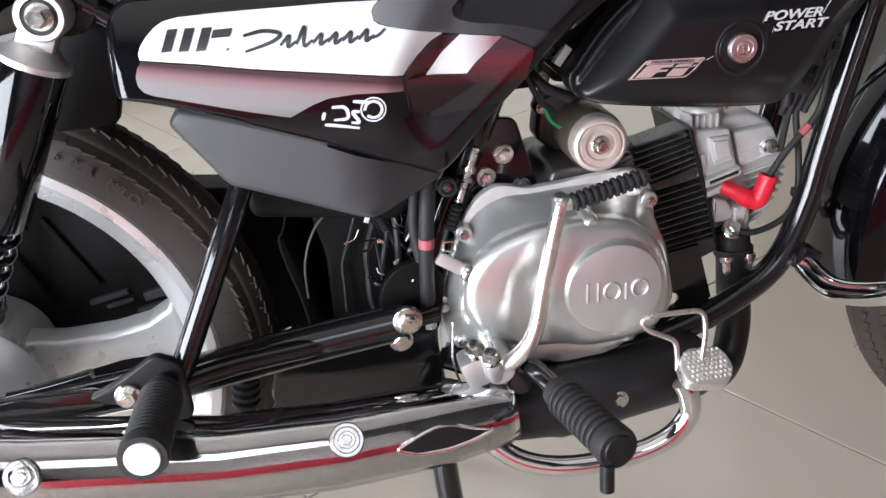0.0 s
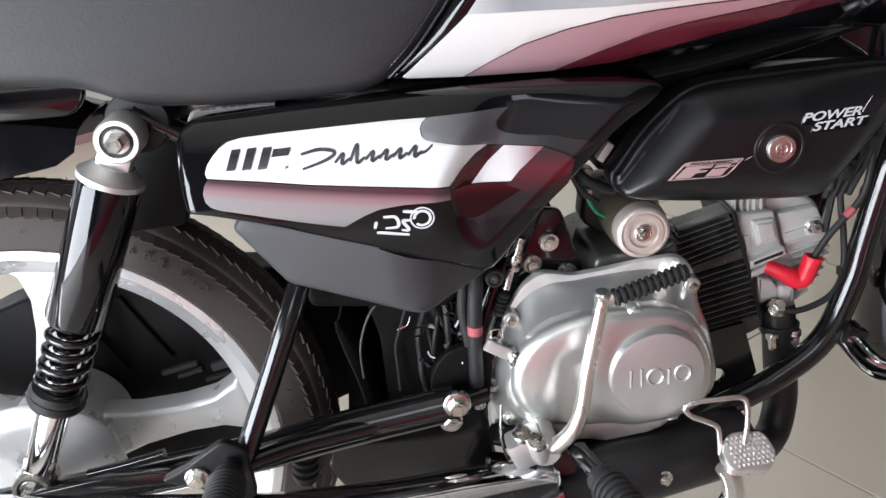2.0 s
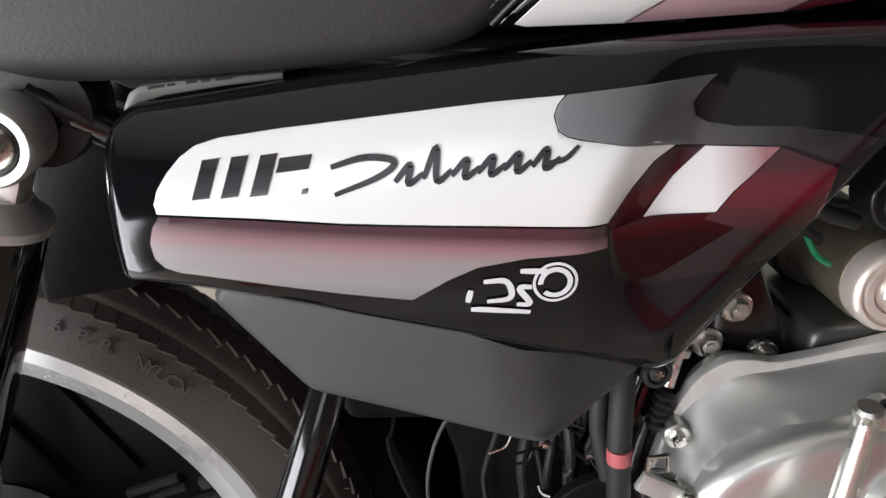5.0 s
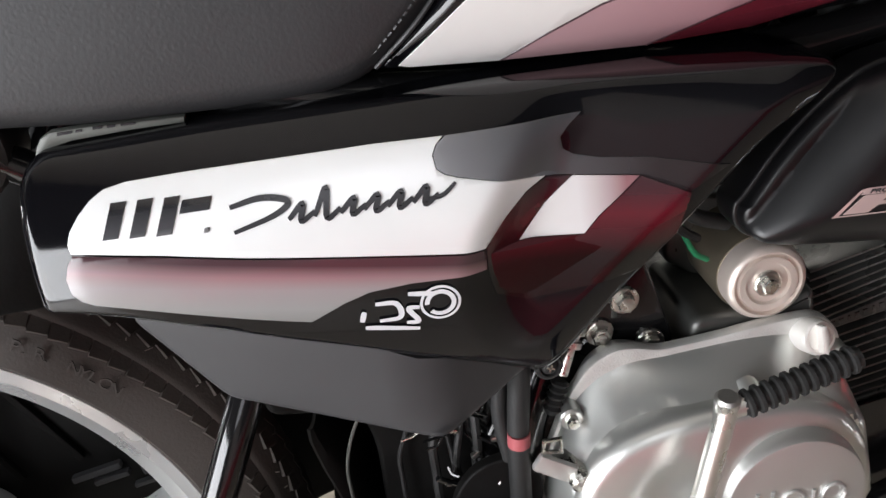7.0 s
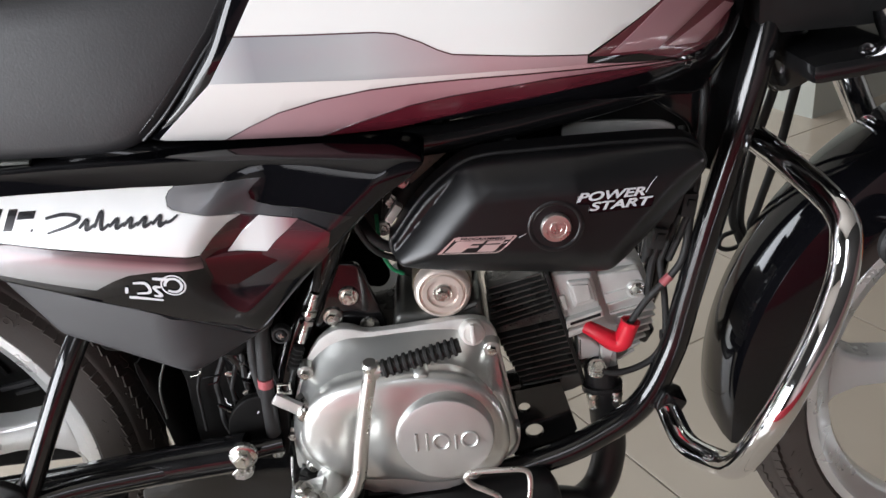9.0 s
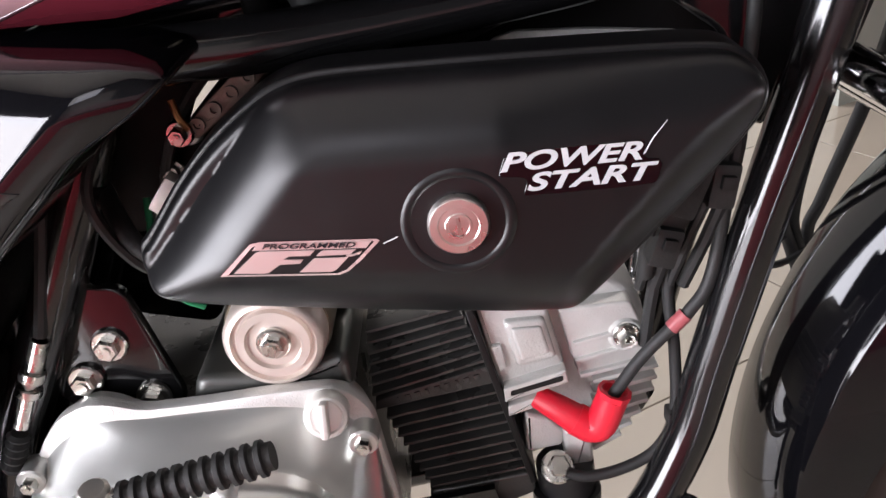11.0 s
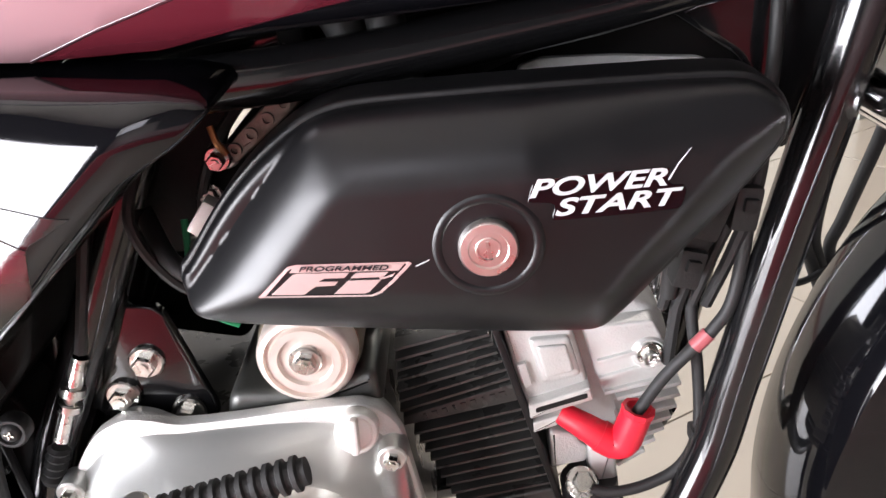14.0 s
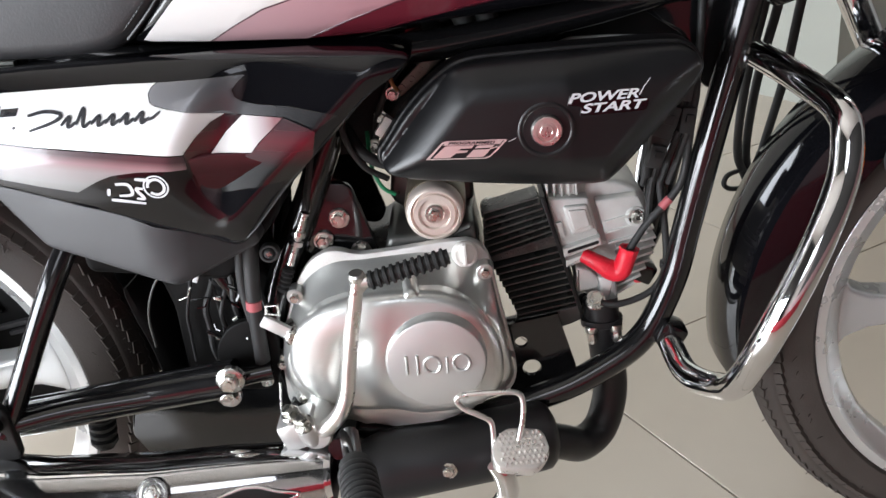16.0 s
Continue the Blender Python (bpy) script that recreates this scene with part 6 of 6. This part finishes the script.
for k in range(9):
    x, z = 0.395 + 0.007 * k, 0.47 - 0.006 * (k % 3)
    pts = [(x, -0.066 - 0.002 * (k % 4), z)]
    for i in range(5):
        x, z = x + rng.uniform(-0.010, 0.011), z - rng.uniform(0.020, 0.032)
        pts.append((x, -0.064 - rng.uniform(0.0, 0.014), z))
    cable("engine_wire", pts, rng.choice((0.0018, 0.0024, 0.0032)), M_RUBBER)
for x, z, turn in ((0.412, 0.418, 20), (0.425, 0.395, -35), (0.440, 0.405, 10), (0.434, 0.372, 60), (0.448, 0.428, -15), (0.405, 0.375, 5)):
    part("wire_clip", box(bmesh.new(), (x, -0.076, z), (0.007, 0.004, 0.0035), 0.0008, Matrix.Rotation(radians(turn), 4, "Y")), M_STEEL, bike)
for k in range(16):
    p = Vector((rng.uniform(0.392, 0.446), -0.078 - rng.uniform(0, 0.012), rng.uniform(0.372, 0.462)))
    d = Vector((rng.uniform(-1, 1), rng.uniform(-0.3, 0.3), rng.uniform(-1, 1))).normalized() * rng.uniform(0.004, 0.010)
    bend = Vector((d.z, 0, -d.x)) * rng.uniform(-0.6, 0.6)
    part("wire_end", tube(bmesh.new(), [p, p + d + bend, p + d * 2], rng.choice((0.0009, 0.0014, 0.0020)), 7, 4), rng.choice((M_STEEL, M_FRAME, M_FRAME, M_FRAME)), bike)
part("wire_tie", box(bmesh.new(), (0.4035, -0.092, 0.452), (0.0045, 0.003, 0.016), 0.0008, Matrix.Rotation(radians(24), 4, "Y")), M_LETTER, bike, "pale plastic wire tie")
part("swing_arm_weld", tube(bmesh.new(), [(0.235, -0.113, 0.3435), (0.30, -0.113, 0.3545), (0.36, -0.113, 0.3615), (0.405, -0.113, 0.366)], 0.0024, 8), M_FRAME, bike)
# connectors and hoses between air cleaner and down tube
for x, y, z, w, h, turn in ((0.852, -0.060, 0.578, 0.020, 0.026, 12), (0.838, -0.062, 0.548, 0.018, 0.030, 20), (0.858, -0.055, 0.545, 0.014, 0.024, 8), (0.830, -0.058, 0.515, 0.014, 0.022, 15)):
    plug = part("connector", box(bmesh.new(), (x, y, z), (w, 0.016, h), 0.0025, Matrix.Rotation(radians(turn), 4, "Y")), M_RUBBER, bike)
    part("connector_lock", box(bmesh.new(), (x + 0.001, y - 0.009, z + 0.003), (w * 0.5, 0.004, h * 0.3), 0.001, Matrix.Rotation(radians(turn), 4, "Y")), M_INNER, plug)
for k in range(4):
    cable("loom_branch", [(0.848 + 0.006 * k, -0.040, 0.600), (0.852 + 0.005 * k, -0.052, 0.575), (0.842 + 0.007 * k, -0.055, 0.548), (0.828 + 0.009 * k, -0.050, 0.515), (0.822 + 0.008 * k, -0.040, 0.480)], 0.0030 + 0.0007 * (k % 2))
# throttle body bracket between panel and air cleaner
bm = plate(bmesh.new(), fillet([(0.600, 0.594), (0.613, 0.607), (0.629, 0.620), (0.646, 0.6275), (0.649, 0.622), (0.625, 0.6035), (0.609, 0.5915)], 0.002), -0.062, -0.058, 0.001)
for k in range(4):
    lathe(bm, [(0, 0.0035), (0.002, 0.0035), (0.002, 0.0018), (0, 0.0018)], (0.610 + 0.009 * k, -0.062, 0.599 + 0.0068 * k), (0, -1, 0), 14)
part("throttle_bracket", bm, M_BRONZE, bike, "dull bronze bracket with round lugs")
part("ring_terminal", tube(bmesh.new(), [(0.6005, -0.064, 0.612), (0.6030, -0.066, 0.604), (0.6065, -0.066, 0.598)], 0.0018, 8), M_COPPER, bike)
# added dark plate that fills the gap between side panel and air cleaner
part("inner_plate", plate(bmesh.new(), fillet([(0.530, 0.535), (0.556, 0.600), (0.590, 0.634), (0.618, 0.640), (0.604, 0.606), (0.588, 0.575), (0.578, 0.535)], 0.006), -0.036, -0.030, 0.002), M_DEEP, bike)
part("pale_connector", box(bmesh.new(), (0.591, -0.072, 0.57), (0.0075, 0.010, 0.019), 0.0012, Matrix.Rotation(radians(38), 4, "Y")), M_CREAM, bike, "pale plastic connector")
# added dark body behind the throttle parts, covers the floor seen between them
part("throttle_backing", plate(bmesh.new(), fillet([(0.592, 0.535), (0.606, 0.565), (0.622, 0.590), (0.66, 0.600), (0.70, 0.600), (0.69, 0.545), (0.62, 0.530)], 0.01), -0.022, 0.03, 0.005), M_DEEP, bike)
for x, y, z, r in ((0.586, -0.040, 0.568, 0.0050), (0.600, -0.045, 0.590, 0.0042), (0.578, -0.050, 0.545, 0.0046)):
    bolt("throttle_screw", bike, (x, y, z), r, (0, -1, 0.2), 0.005)
cable("throttle_cable", [(0.575, -0.03, 0.535), (0.585, -0.045, 0.575), (0.606, -0.05, 0.610), (0.640, -0.045, 0.642)], 0.0030)
bolt("bracket_screw", bike, (0.6014, -0.064, 0.596), 0.0045)
part("throttle_body", lathe(bmesh.new(), [(-0.03, 0), (-0.03, 0.022), (0.03, 0.022), (0.034, 0.018), (0.034, 0)], (0.6098, -0.02, 0.575), (0.712, 0, 0.7), 24), M_INNER, bike)


def pierced(outer, holes):
    """An outline with round holes, each joined to its nearest corner by a cut."""
    outer = ccw(outer)
    for cx, cz, r in holes:
        k = min(range(len(outer)), key=lambda i: math.hypot(outer[i][0] - cx, outer[i][1] - cz))
        a = math.atan2(outer[k][1] - cz, outer[k][0] - cx)
        ring = [(cx + r * math.cos(a - 2 * math.pi * i / 20), cz + r * math.sin(a - 2 * math.pi * i / 20)) for i in range(21)]
        outer = outer[:k + 1] + ring + outer[k:]
    return outer


bm = bmesh.new()
outline = pierced([(0.684, 0.348), (0.736, 0.356), (0.752, 0.294), (0.735, 0.272), (0.684, 0.262)], [(0.698, 0.327, 0.0065), (0.707, 0.296, 0.0095)])
rows = [[bm.verts.new((x, y, z)) for x, z in outline] for y in (-0.052, -0.047)]
bm.faces.new(rows[0])
bm.faces.new(rows[1][::-1])
for k in range(len(outline)):
    j = (k + 1) % len(outline)
    bm.faces.new((rows[0][k], rows[1][k], rows[1][j], rows[0][j]))
part("front_engine_mount", bm, M_FRAME, bike, "black engine mount plate with round holes")

# ---- floor tiles, one by one ----
TILE = 0.575
tile_mesh = bpy.data.meshes.new("tile")
bm = box(bmesh.new(), (0, 0, -0.006), (TILE - 0.003, TILE - 0.003, 0.012), 0.0008)
bm.to_mesh(tile_mesh)
bm.free()
tile_mesh.materials.append(M_TILE)
u = 0.873 - TILE * 7 + TILE / 2
while u < U1:
    v = -0.052 - TILE * 4 + TILE / 2
    while v < V1:
        if u > U0 and v > V0:
            ob = new("tile", tile_mesh)
            ob.parent = floor
            ob.matrix_world = Matrix.Translation(room(u, v, 0)) @ Matrix.Rotation(ROOM, 4, "Z")
        v += TILE
    u += TILE
